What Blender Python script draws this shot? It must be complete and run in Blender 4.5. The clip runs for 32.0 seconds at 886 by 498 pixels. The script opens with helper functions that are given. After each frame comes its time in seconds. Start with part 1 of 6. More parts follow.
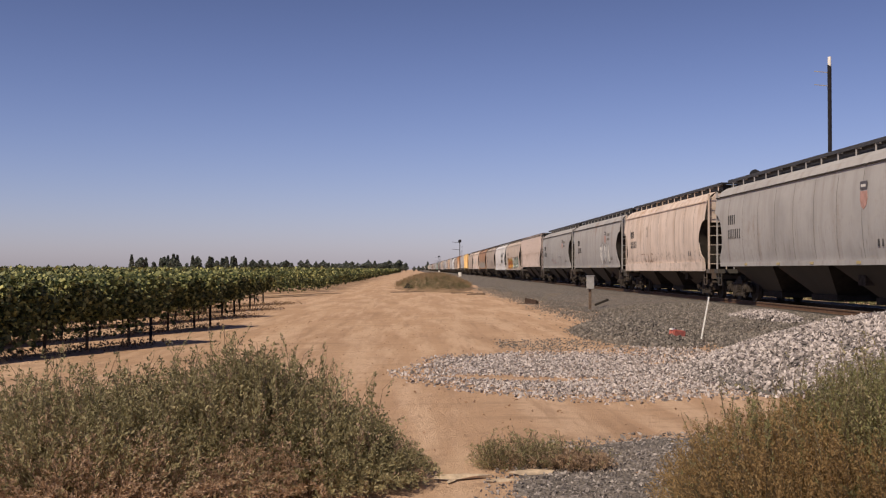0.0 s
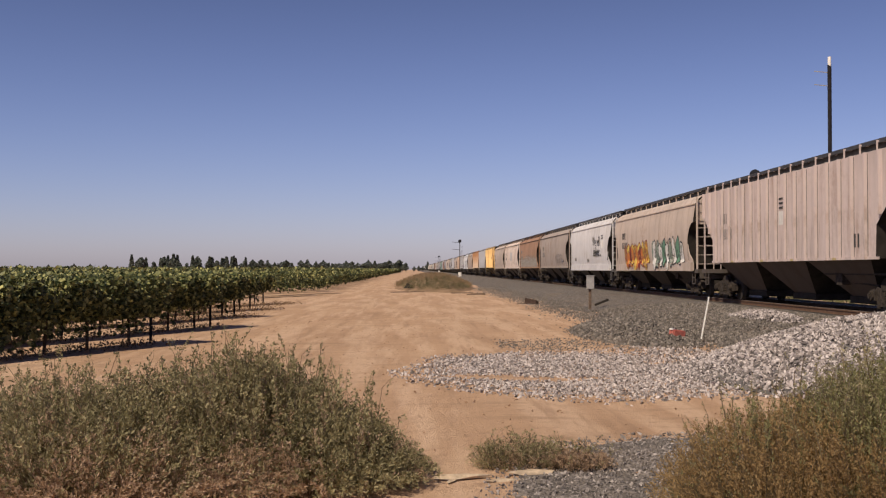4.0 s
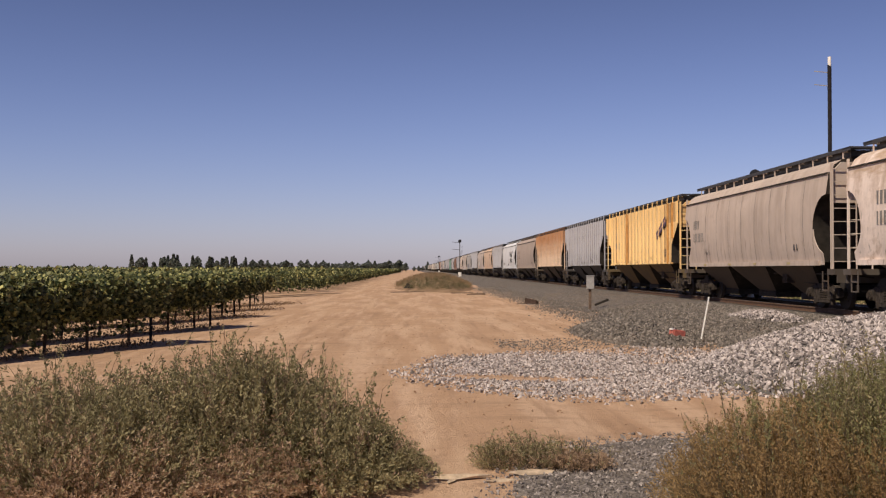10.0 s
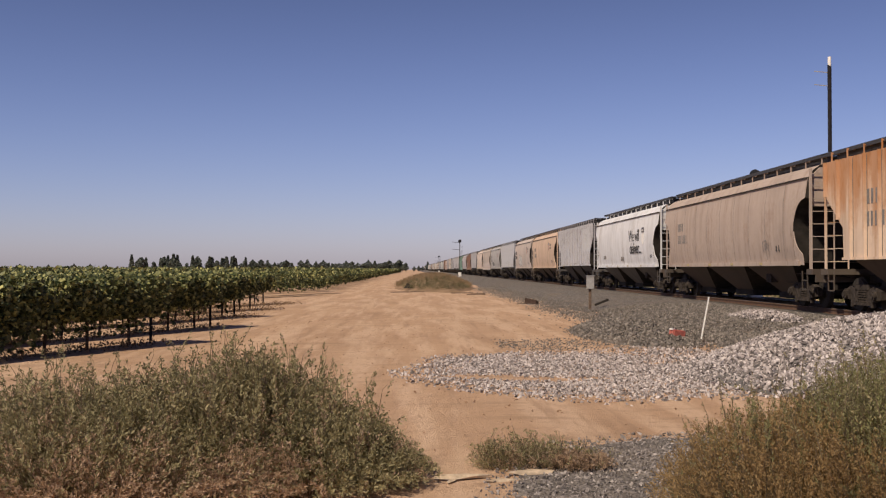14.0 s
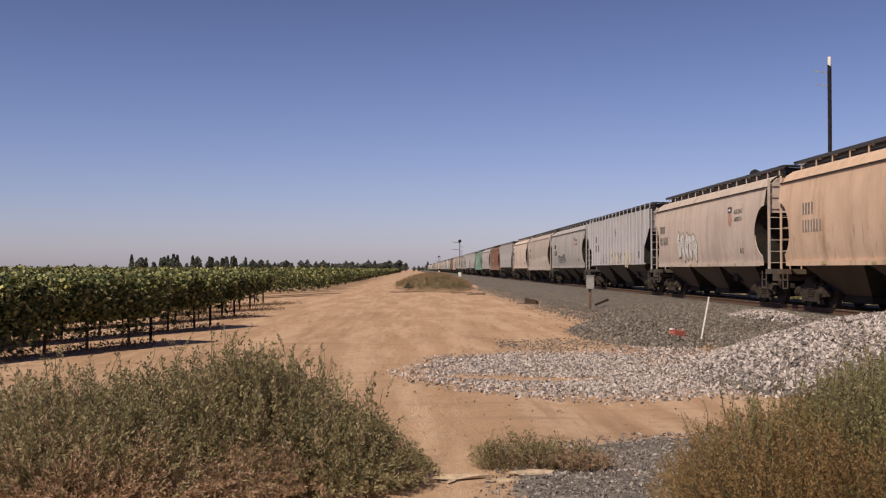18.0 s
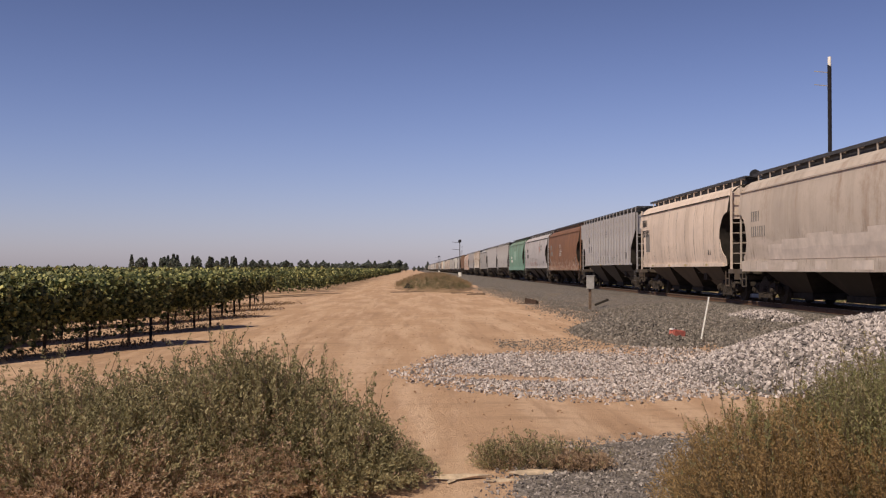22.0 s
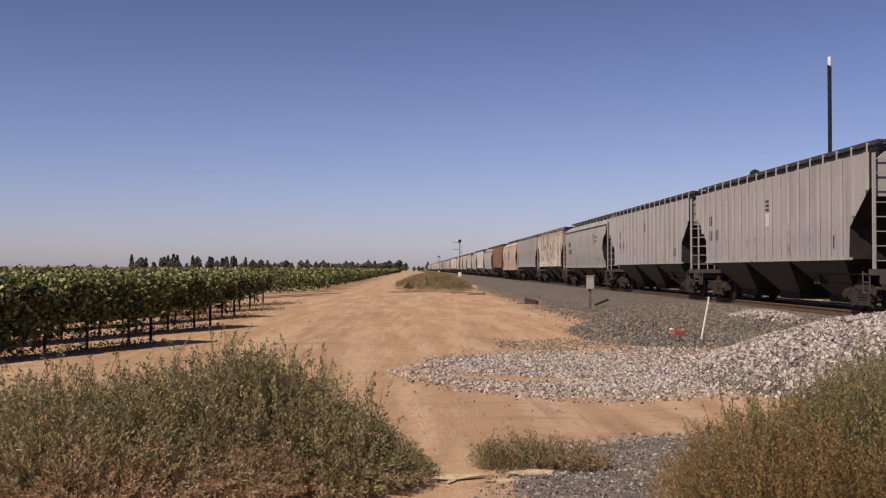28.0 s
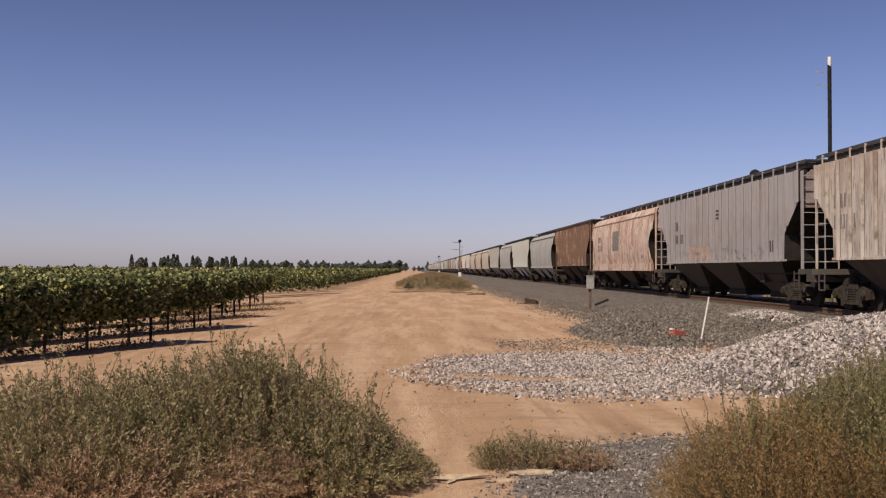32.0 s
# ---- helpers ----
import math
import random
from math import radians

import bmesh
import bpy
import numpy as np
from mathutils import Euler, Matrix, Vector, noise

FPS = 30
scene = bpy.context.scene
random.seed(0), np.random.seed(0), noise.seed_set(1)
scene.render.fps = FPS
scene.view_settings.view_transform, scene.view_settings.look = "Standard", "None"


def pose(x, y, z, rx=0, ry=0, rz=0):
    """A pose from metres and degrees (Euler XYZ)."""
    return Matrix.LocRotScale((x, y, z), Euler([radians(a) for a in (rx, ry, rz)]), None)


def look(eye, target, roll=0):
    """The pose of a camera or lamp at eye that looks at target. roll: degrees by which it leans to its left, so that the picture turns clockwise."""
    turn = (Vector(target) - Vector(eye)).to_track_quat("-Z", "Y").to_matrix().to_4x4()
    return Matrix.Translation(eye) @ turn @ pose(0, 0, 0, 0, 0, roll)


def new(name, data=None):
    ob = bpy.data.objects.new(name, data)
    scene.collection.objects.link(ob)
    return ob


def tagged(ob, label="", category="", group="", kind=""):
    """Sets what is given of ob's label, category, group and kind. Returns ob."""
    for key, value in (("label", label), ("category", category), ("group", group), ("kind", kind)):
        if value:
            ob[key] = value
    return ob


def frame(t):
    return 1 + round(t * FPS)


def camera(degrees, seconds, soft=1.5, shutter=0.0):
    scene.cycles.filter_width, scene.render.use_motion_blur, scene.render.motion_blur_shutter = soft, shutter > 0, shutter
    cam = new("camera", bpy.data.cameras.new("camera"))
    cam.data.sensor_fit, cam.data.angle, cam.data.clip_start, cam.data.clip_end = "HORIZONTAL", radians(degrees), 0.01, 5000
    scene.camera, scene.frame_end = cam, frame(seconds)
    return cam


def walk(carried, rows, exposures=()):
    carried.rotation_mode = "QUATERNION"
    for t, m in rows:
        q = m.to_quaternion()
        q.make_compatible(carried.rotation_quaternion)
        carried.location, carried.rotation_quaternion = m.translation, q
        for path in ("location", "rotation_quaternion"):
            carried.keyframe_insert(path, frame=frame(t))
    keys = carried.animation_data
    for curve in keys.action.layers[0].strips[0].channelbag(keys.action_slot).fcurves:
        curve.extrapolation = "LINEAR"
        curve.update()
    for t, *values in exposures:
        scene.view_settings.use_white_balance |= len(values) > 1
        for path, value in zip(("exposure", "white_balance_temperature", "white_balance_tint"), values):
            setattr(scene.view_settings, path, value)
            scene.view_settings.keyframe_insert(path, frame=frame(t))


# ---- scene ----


# ---------------------------------------------------------------- camera
EYE_Z = 1.65
cam = camera(45.72, 32.0, soft=1.2)
STAND = pose(0, 0, EYE_Z, 90 + 1.109, 0, -1.663)
walk(cam, [(0, STAND), (32, STAND)], exposures=[(0, 0.15), (32, 0.15)])

# ---------------------------------------------------------------- light
SUN_EL, SUN_AZ = radians(48), math.atan2(-1.0, -0.95)      # azimuth from +Y towards +X
world = bpy.data.worlds.new("world")
scene.world = world
world.use_nodes = True
wn = world.node_tree
wn.nodes.clear()
sky = wn.nodes.new("ShaderNodeTexSky")
sky.sky_type = "NISHITA"
sky.sun_disc = False
sky.sun_elevation, sky.sun_rotation = SUN_EL, SUN_AZ
sky.altitude, sky.air_density, sky.dust_density, sky.ozone_density = 100, 1.0, 0.6, 1.0
back = wn.nodes.new("ShaderNodeBackground")
back.inputs["Strength"].default_value = 0.071
wout = wn.nodes.new("ShaderNodeOutputWorld")
wcoord = wn.nodes.new("ShaderNodeTexCoord")
wsep = wn.nodes.new("ShaderNodeSeparateXYZ")
wramp = wn.nodes.new("ShaderNodeValToRGB")          # clear dark blue above, pale haze low down
wramp.color_ramp.elements.new(0.7)
for e, (p, c) in zip(wramp.color_ramp.elements, ((0.0, (0.99, 0.95, 1.40)), (0.28, (0.61, 0.56, 0.79)), (0.70, (0.30, 0.27, 0.44)))):
    e.position, e.color = p, (*c, 1)
wmul = wn.nodes.new("ShaderNodeMix")
wmul.data_type, wmul.blend_type = "RGBA", "MULTIPLY"
wmul.inputs["Factor"].default_value = 1.0
wn.links.new(wcoord.outputs["Generated"], wsep.inputs[0])
wn.links.new(wsep.outputs["Z"], wramp.inputs[0])
wn.links.new(sky.outputs[0], wmul.inputs[6])
wn.links.new(wramp.outputs[0], wmul.inputs[7])
wn.links.new(wmul.outputs[2], back.inputs[0])
wn.links.new(back.outputs[0], wout.inputs[0])
sun = new("sun", bpy.data.lights.new("sun", "SUN"))
sun.data.energy, sun.data.angle, sun.data.color = 4.1, radians(0.55), (1.0, 0.86, 0.68)
SUN_FROM = Vector((math.sin(SUN_AZ) * math.cos(SUN_EL), math.cos(SUN_AZ) * math.cos(SUN_EL), math.sin(SUN_EL)))
sun.matrix_world = look(SUN_FROM * 60, (0, 0, 0))


# ---------------------------------------------------------------- small mesh tools
def obj(name, bm, material, parent=None, label="", sharp=None):
    me = bpy.data.meshes.new(name)
    bm.to_mesh(me)
    bm.free()
    if sharp:
        me.shade_smooth()
        me.set_sharp_from_angle(angle=radians(sharp))
    ob = new(name, me)
    if material:
        me.materials.append(material)
    if parent:
        ob.parent = parent
    return tagged(ob, label)


def part(name, bm, material, parent, label="", sharp=None):
    return obj(name, bm, material, parent, label, sharp)


def shared(name, me, parent, m=None, material=None, label=""):
    """One more object on a mesh that exists already."""
    ob = new(name, me)
    ob.parent = parent
    if m is not None:
        ob.matrix_basis = m
    if material:
        ob.material_slots[0].link = "OBJECT"
        ob.material_slots[0].material = material
    return tagged(ob, label)


def mesh_of(name, bm, material, sharp=None):
    me = bpy.data.meshes.new(name)
    bm.to_mesh(me)
    bm.free()
    me.materials.append(material)
    if sharp:
        me.shade_smooth()
        me.set_sharp_from_angle(angle=radians(sharp))
    return me


def empty(name, m):
    ob = new(name)
    ob.empty_display_size = 0.3
    ob.matrix_basis = m
    return ob


def box(bm, x0, x1, y0, y1, z0, z1):
    v = [bm.verts.new((x, y, z)) for x in (x0, x1) for y in (y0, y1) for z in (z0, z1)]
    for a, b, c, d in ((0, 1, 3, 2), (4, 6, 7, 5), (0, 4, 5, 1), (2, 3, 7, 6), (0, 2, 6, 4), (1, 5, 7, 3)):
        bm.faces.new((v[a], v[b], v[c], v[d]))
    return bm


def beam(bm, a, b, w, h=None, n=4):
    """A straight bar of n sides from a to b."""
    h = h or w
    a, b = Vector(a), Vector(b)
    d = (b - a).normalized()
    up = Vector((0, 0, 1)) if abs(d.z) < 0.9 else Vector((1, 0, 0))
    s = d.cross(up).normalized()
    u = s.cross(d)
    rings = []
    for p in (a, b):
        ring = []
        for i in range(n):
            t = 2 * math.pi * (i + 0.5) / n
            k = 0.7071 if n == 4 else 0.5
            ring.append(bm.verts.new(p + s * math.cos(t) * w * k + u * math.sin(t) * h * k))
        rings.append(ring)
    for i in range(n):
        j = (i + 1) % n
        bm.faces.new((rings[0][i], rings[0][j], rings[1][j], rings[1][i]))
    bm.faces.new(rings[0][::-1])
    bm.faces.new(rings[1])
    return bm


def disc(bm, c, axis, r, t, n=20):
    a = Vector(axis).normalized() * t / 2
    return beam(bm, Vector(c) - a, Vector(c) + a, 2 * r, 2 * r, n)


def prism(bm, pts, x0, x1):
    """A (y, z) outline pushed from x0 to x1."""
    a = [bm.verts.new((x0, y, z)) for y, z in pts]
    b = [bm.verts.new((x1, y, z)) for y, z in pts]
    n = len(pts)
    bm.faces.new(a)
    bm.faces.new(b[::-1])
    for i in range(n):
        j = (i + 1) % n
        bm.faces.new((a[j], a[i], b[i], b[j]))
    bmesh.ops.recalc_face_normals(bm, faces=bm.faces[:])
    return bm


def raw_mesh(name, verts, faces, material, smooth=False):
    """A mesh from numpy arrays of triangles or quads."""
    me = bpy.data.meshes.new(name)
    n = faces.shape[1]
    me.vertices.add(len(verts))
    me.vertices.foreach_set("co", np.ascontiguousarray(verts, dtype=np.float32).ravel())
    me.loops.add(faces.size)
    me.loops.foreach_set("vertex_index", np.ascontiguousarray(faces, dtype=np.int32).ravel())
    me.polygons.add(len(faces))
    me.polygons.foreach_set("loop_start", np.arange(0, faces.size, n, dtype=np.int32))
    me.polygons.foreach_set("use_smooth", np.full(len(faces), smooth, dtype=bool))
    me.update(calc_edges=True)
    me.validate()
    me.materials.append(material)
    return me


# ---------------------------------------------------------------- materials
class Nodes:
    def __init__(self, name):
        self.m = bpy.data.materials.new(name)
        self.m.use_nodes = True
        self.t = self.m.node_tree
        self.b = self.t.nodes["Principled BSDF"]

    def add(self, kind, **kw):
        n = self.t.nodes.new(kind)
        for k, v in kw.items():
            n.inputs[k].default_value = v
        return n

    def link(self, a, b):
        self.t.links.new(a, b)

    def coords(self, scale, kind="Object"):
        c = self.add("ShaderNodeTexCoord")
        mp = self.add("ShaderNodeMapping")
        mp.inputs["Scale"].default_value = scale
        self.link(c.outputs[kind], mp.inputs["Vector"])
        return mp.outputs["Vector"]

    def noise(self, vec, scale, detail=4.0, rough=0.6):
        n = self.add("ShaderNodeTexNoise")
        n.inputs["Scale"].default_value = scale
        n.inputs["Detail"].default_value = detail
        n.inputs["Roughness"].default_value = rough
        self.link(vec, n.inputs["Vector"])
        return n.outputs["Fac"]

    def ramp(self, fac, stops):
        r = self.add("ShaderNodeValToRGB")
        e = r.color_ramp.elements
        while len(e) < len(stops):
            e.new(0.5)
        for k, (p, c) in zip(e, stops):
            k.position = p
            k.color = (*c, 1) if not isinstance(c, float) else (c, c, c, 1)
        self.link(fac, r.inputs[0])
        return r.outputs[0]

    def mix(self, fac, a, b, mode="MIX"):
        n = self.add("ShaderNodeMix")
        n.data_type = "RGBA"
        n.blend_type = mode
        for sock, v in ((n.inputs["Factor"], fac), (n.inputs[6], a), (n.inputs[7], b)):
            if isinstance(v, (int, float)):
                sock.default_value = v
            elif isinstance(v, tuple):
                sock.default_value = (*v, 1)
            else:
                self.link(v, sock)
        return n.outputs[2]

    def bump(self, fac, strength, dist):
        n = self.add("ShaderNodeBump")
        n.inputs["Strength"].default_value = strength
        n.inputs["Distance"].default_value = dist
        self.link(fac, n.inputs["Height"])
        self.link(n.outputs[0], self.b.inputs["Normal"])

    def done(self, colour, rough=0.8, metal=0.0):
        if isinstance(colour, tuple):
            self.b.inputs["Base Color"].default_value = (*colour, 1)
        else:
            self.link(colour, self.b.inputs["Base Color"])
        self.b.inputs["Roughness"].default_value = rough
        self.b.inputs["Metallic"].default_value = metal
        return self.m


def plain(name, c, rough=0.7, metal=0.0, vary=0.25, scale=6.0):
    n = Nodes(name)
    v = n.coords((1, 1, 1))
    a = n.noise(v, scale, 5)
    lo, hi = tuple(x * (1 - vary) for x in c), tuple(min(1, x * (1 + vary)) for x in c)
    col = n.ramp(a, [(0.3, lo), (0.7, hi)])
    n.bump(n.noise(v, scale * 7, 3), 0.25, 0.01)
    n.b.inputs["Specular IOR Level"].default_value = 0.25 if rough > 0.6 else 0.5
    return n.done(col, rough, metal)


def paint(name, c, rust=0.25, rust_c=(0.24, 0.09, 0.035), dirt=0.4, grime=None, seed=0.0, down=0.0, runs=()):
    """Weathered car paint: faded patches, soft streaks down the sides, blotches of dust and rust."""
    n = Nodes(name)
    v = n.coords((1, 1, 1))
    mp = n.add("ShaderNodeMapping")
    n.link(v, mp.inputs["Vector"])
    mp.inputs["Location"].default_value = (seed, seed * 3.7, seed * 1.3)
    streak = n.add("ShaderNodeMapping")
    n.link(mp.outputs[0], streak.inputs["Vector"])
    streak.inputs["Scale"].default_value = (1, 1.5, 0.16)
    s1 = n.noise(streak.outputs[0], 1.3, 7, 0.6)
    s2 = n.noise(mp.outputs[0], 0.42, 5, 0.62)
    s3 = n.noise(mp.outputs[0], 5.0, 5, 0.7)
    grime = grime or (c[0] * 0.45 + 0.02, c[1] * 0.42 + 0.012, c[2] * 0.38 + 0.006)
    fade = n.ramp(s2, [(0.32, tuple(x * 0.84 for x in c)), (0.5, c), (0.68, tuple(min(1, x * 1.10) for x in c))])
    d = n.ramp(s1, [(0.46, 0.0), (0.74, dirt)])
    col = n.mix(d, fade, grime)
    spots = n.ramp(n.mix(0.35, s2, s3), [(0.53, 0.0), (0.64, dirt * 0.7)])
    col = n.mix(spots, col, grime)
    rmask = n.mix(0.42, s1, s2)
    rm2 = n.mix(0.10, rmask, s3)
    if down:
        sep = n.add("ShaderNodeSeparateXYZ")
        n.link(v, sep.inputs[0])
        mr = n.add("ShaderNodeMapRange")
        n.link(sep.outputs["Z"], mr.inputs["Value"])
        for key, val in (("From Min", 1.5), ("From Max", 4.1), ("To Min", -0.10 * down), ("To Max", 0.14 * down)):
            mr.inputs[key].default_value = val
        ad = n.add("ShaderNodeMath")
        n.link(rm2, ad.inputs[0])
        n.link(mr.outputs[0], ad.inputs[1])
        rm2 = ad.outputs[0]
    r = n.ramp(rm2, [(0.59 - 0.32 * rust, 0.0), (0.73 - 0.32 * rust, min(1.0, 0.3 + rust))])
    col = n.mix(r, col, rust_c)
    own = n.add("ShaderNodeObjectInfo")
    for k, (ink, amount, wide, tall, z0, z1) in enumerate(runs):
        # runs, scrapes and flaked patches, thinning out above the height z0 or, where z1 is lower, below it
        shift = n.add("ShaderNodeCombineXYZ")
        n.link(own.outputs["Random"], shift.inputs["X"])
        moved = n.add("ShaderNodeVectorMath")
        moved.operation = "MULTIPLY_ADD"
        n.link(shift.outputs[0], moved.inputs[0])
        moved.inputs[1].default_value = (11.0, 0, 0)
        n.link(mp.outputs[0], moved.inputs[2])
        long = n.add("ShaderNodeMapping")
        n.link(moved.outputs[0], long.inputs["Vector"])
        long.inputs["Location"].default_value = (k * 5.3, k * 2.9, k * 7.7)
        long.inputs["Scale"].default_value = (1, 1 / wide, 1 / tall)
        f = n.noise(long.outputs[0], 1.0, 5, 0.62)
        sep = n.add("ShaderNodeSeparateXYZ")
        n.link(v, sep.inputs[0])
        mr = n.add("ShaderNodeMapRange")
        n.link(sep.outputs["Z"], mr.inputs["Value"])
        for key, val in (("From Min", z0), ("From Max", z1), ("To Min", 0.0), ("To Max", -0.25)):
            mr.inputs[key].default_value = val
        ad = n.add("ShaderNodeMath")
        n.link(f, ad.inputs[0])
        n.link(mr.outputs[0], ad.inputs[1])
        m = n.ramp(ad.outputs[0], [(0.64 - 0.3 * amount, 0.0), (0.80 - 0.3 * amount, 0.85)])
        col = n.mix(m, col, ink)
    n.bump(n.noise(mp.outputs[0], 2.2, 4), 0.18, 0.03)
    n.b.inputs["Specular IOR Level"].default_value = 0.22
    return n.done(col, 0.7)


def leafy(name, a, b, rough=0.6, through_light=0.25, edge=None, mid=0.5):
    """Leaves that differ one from the next."""
    n = Nodes(name)
    g = n.add("ShaderNodeNewGeometry")
    col = n.ramp(g.outputs["Random Per Island"], [(0.0, a), (0.55, tuple(x + (y - x) * mid for x, y in zip(a, b))), (1.0, b)])
    v = n.coords((1, 1, 1))
    col = n.mix(n.ramp(n.noise(v, 2.3, 3), [(0.35, 0.0), (0.7, 0.55)]), col, edge or tuple(x * 0.6 for x in a))
    n.done(col, rough)
    tr = n.add("ShaderNodeBsdfTranslucent")
    n.link(col, tr.inputs["Color"])
    mx = n.add("ShaderNodeMixShader")
    mx.inputs[0].default_value = through_light
    n.link(n.b.outputs[0], mx.inputs[1])
    n.link(tr.outputs[0], mx.inputs[2])
    out = n.t.nodes["Material Output"]
    n.link(mx.outputs[0], out.inputs["Surface"])
    return n.m


def stones(name, stops, rough=0.9):
    n = Nodes(name)
    g = n.add("ShaderNodeNewGeometry")
    col = n.ramp(g.outputs["Random Per Island"], stops)
    v = n.coords((1, 1, 1))
    col = n.mix(n.ramp(n.noise(v, 40, 3), [(0.4, 0.0), (0.75, 0.35)]), col, (0.12, 0.11, 0.10))
    n.bump(n.noise(v, 60, 3), 0.4, 0.01)
    return n.done(col, rough)


def gravel_ground(name, a, b, cell):
    n = Nodes(name)
    v = n.coords((1, 1, 1))
    vo = n.add("ShaderNodeTexVoronoi")
    vo.inputs["Scale"].default_value = 1 / cell
    n.link(v, vo.inputs["Vector"])
    sep = n.add("ShaderNodeSeparateColor")
    n.link(vo.outputs["Color"], sep.inputs[0])
    col = n.ramp(sep.outputs[0], [(0.0, a), (0.75, tuple((x + y) / 2 for x, y in zip(a, b))), (1.0, b)])
    col = n.mix(n.ramp(n.noise(v, 0.6, 4), [(0.45, 0.0), (0.75, 0.5)]), col, (0.27, 0.19, 0.125))
    col = n.mix(n.ramp(n.noise(v, 5.0, 6, 0.75), [(0.40, 0.0), (0.62, 0.75)]), col, tuple(x * 0.45 for x in a))
    n.bump(vo.outputs["Distance"], 0.9, 0.03)
    return n.done(col, 0.95)


def dirt_ground():
    n = Nodes("dirt")
    v = n.coords((1, 1, 1))
    along = n.coords((1.0, 0.10, 1.0))
    big = n.noise(v, 0.22, 5, 0.6)
    mid = n.noise(v, 1.6, 6, 0.65)
    fine = n.noise(v, 26, 5, 0.7)
    track = n.noise(along, 1.3, 5, 0.6)
    col = n.ramp(big, [(0.3, (0.41, 0.252, 0.150)), (0.7, (0.53, 0.345, 0.215))])
    col = n.mix(n.ramp(track, [(0.46, 0.0), (0.58, 0.8)]), col, (0.60, 0.41, 0.275))
    col = n.mix(n.ramp(n.noise(n.coords((1.0, 0.07, 1.0)), 3.1, 5, 0.65), [(0.54, 0.0), (0.64, 0.5)]), col, (0.32, 0.195, 0.115))
    col = n.mix(n.ramp(mid, [(0.54, 0.0), (0.74, 0.45)]), col, (0.30, 0.18, 0.105))
    col = n.mix(n.ramp(fine, [(0.55, 0.0), (0.75, 0.45)]), col, (0.22, 0.135, 0.085))
    rut = n.noise(n.coords((0.35, 1.5, 1.0)), 0.9, 6, 0.7)
    col = n.mix(n.ramp(rut, [(0.54, 0.0), (0.68, 0.55)]), col, (0.30, 0.19, 0.115))
    pock = n.noise(v, 7.0, 3, 0.6)
    col = n.mix(n.ramp(pock, [(0.58, 0.0), (0.68, 0.5)]), col, (0.31, 0.195, 0.118))
    h = n.mix(0.4, n.mix(0.5, n.mix(0.5, mid, pock), rut), fine)
    n.bump(h, 0.9, 0.08)
    return n.done(col, 0.95)


DIRT = dirt_ground()
BALLAST = gravel_ground("grey_ballast", (0.088, 0.076, 0.067), (0.31, 0.272, 0.238), 0.07)
GREY_STONE = stones("grey_stone", [(0.0, (0.085, 0.073, 0.063)), (0.6, (0.175, 0.15, 0.128)), (1.0, (0.33, 0.285, 0.243))])
NEAR_STONE = stones("loose_stone", [(0.0, (0.11, 0.094, 0.086)), (0.6, (0.23, 0.20, 0.185)), (1.0, (0.46, 0.405, 0.375))])
WHITE_STONE = stones("white_stone", [(0.0, (0.10, 0.085, 0.08)), (0.45, (0.36, 0.31, 0.29)), (1.0, (0.68, 0.60, 0.57))])
STEEL = plain("dark_steel", (0.040, 0.033, 0.028), 0.85, 0.0)
TRUCK_STEEL = plain("dusty_truck_steel", (0.046, 0.036, 0.029), 0.95, 0, 0.6, 9)
RAIL = plain("rail_steel", (0.13, 0.075, 0.048), 0.85, 0.0)
RAIL_TOP = plain("polished_rail", (0.30, 0.25, 0.21), 0.5, 0.5, 0.2)
WOOD = plain("weathered_wood", (0.15, 0.105, 0.075), 0.9, 0, 0.4, 9)
POLE_WOOD = plain("pole_wood", (0.017, 0.015, 0.017), 0.9, 0, 0.4, 5)
WHITE = plain("white_paint", (0.78, 0.75, 0.70), 0.6, 0, 0.1)
GREY_METAL = plain("grey_metal", (0.42, 0.41, 0.39), 0.5, 0.3, 0.2)
BLACK = plain("black_paint", (0.018, 0.018, 0.02), 0.6, 0, 0.3)
INK = plain("lettering_black", (0.055, 0.052, 0.052), 0.7, 0, 0.2)
FADED_INK = plain("faded_ink", (0.20, 0.185, 0.175), 0.8, 0, 0.25)
GRATE_SHADE = plain("walkway_steel_shade", (0.060, 0.060, 0.066), 0.7, 0.2)
LENS = plain("lens_glass", (0.02, 0.02, 0.025), 0.12, 0, 0.1)
VINE_LEAF = leafy("vine_leaf", (0.016, 0.030, 0.006), (0.56, 0.53, 0.20), 0.6, 0.08, (0.045, 0.070, 0.015), 0.17)
VINE_WOOD = plain("vine_bark", (0.075, 0.055, 0.042), 0.95, 0, 0.4, 20)
WEED_GREEN = leafy("weed_leaf", (0.22, 0.195, 0.095), (0.52, 0.445, 0.255), 0.8, 0.35, (0.16, 0.15, 0.065))
WEED_BRIGHT = leafy("weed_leaf_fresh", (0.26, 0.255, 0.11), (0.39, 0.37, 0.175), 0.75, 0.4)
WEED_DRY = leafy("weed_dry", (0.43, 0.305, 0.195), (0.68, 0.505, 0.37), 0.85, 0.42, (0.36, 0.23, 0.13))
WEED_GOLD = leafy("weed_golden", (0.36, 0.245, 0.11), (0.49, 0.34, 0.165), 0.85, 0.42, (0.25, 0.165, 0.07))
WEED_STEM = plain("weed_stem", (0.20, 0.155, 0.095), 0.85, 0, 0.3, 30)
TREE_LEAF = leafy("tree_leaf", (0.06, 0.072, 0.058), (0.125, 0.14, 0.105), 0.7, 0.1)

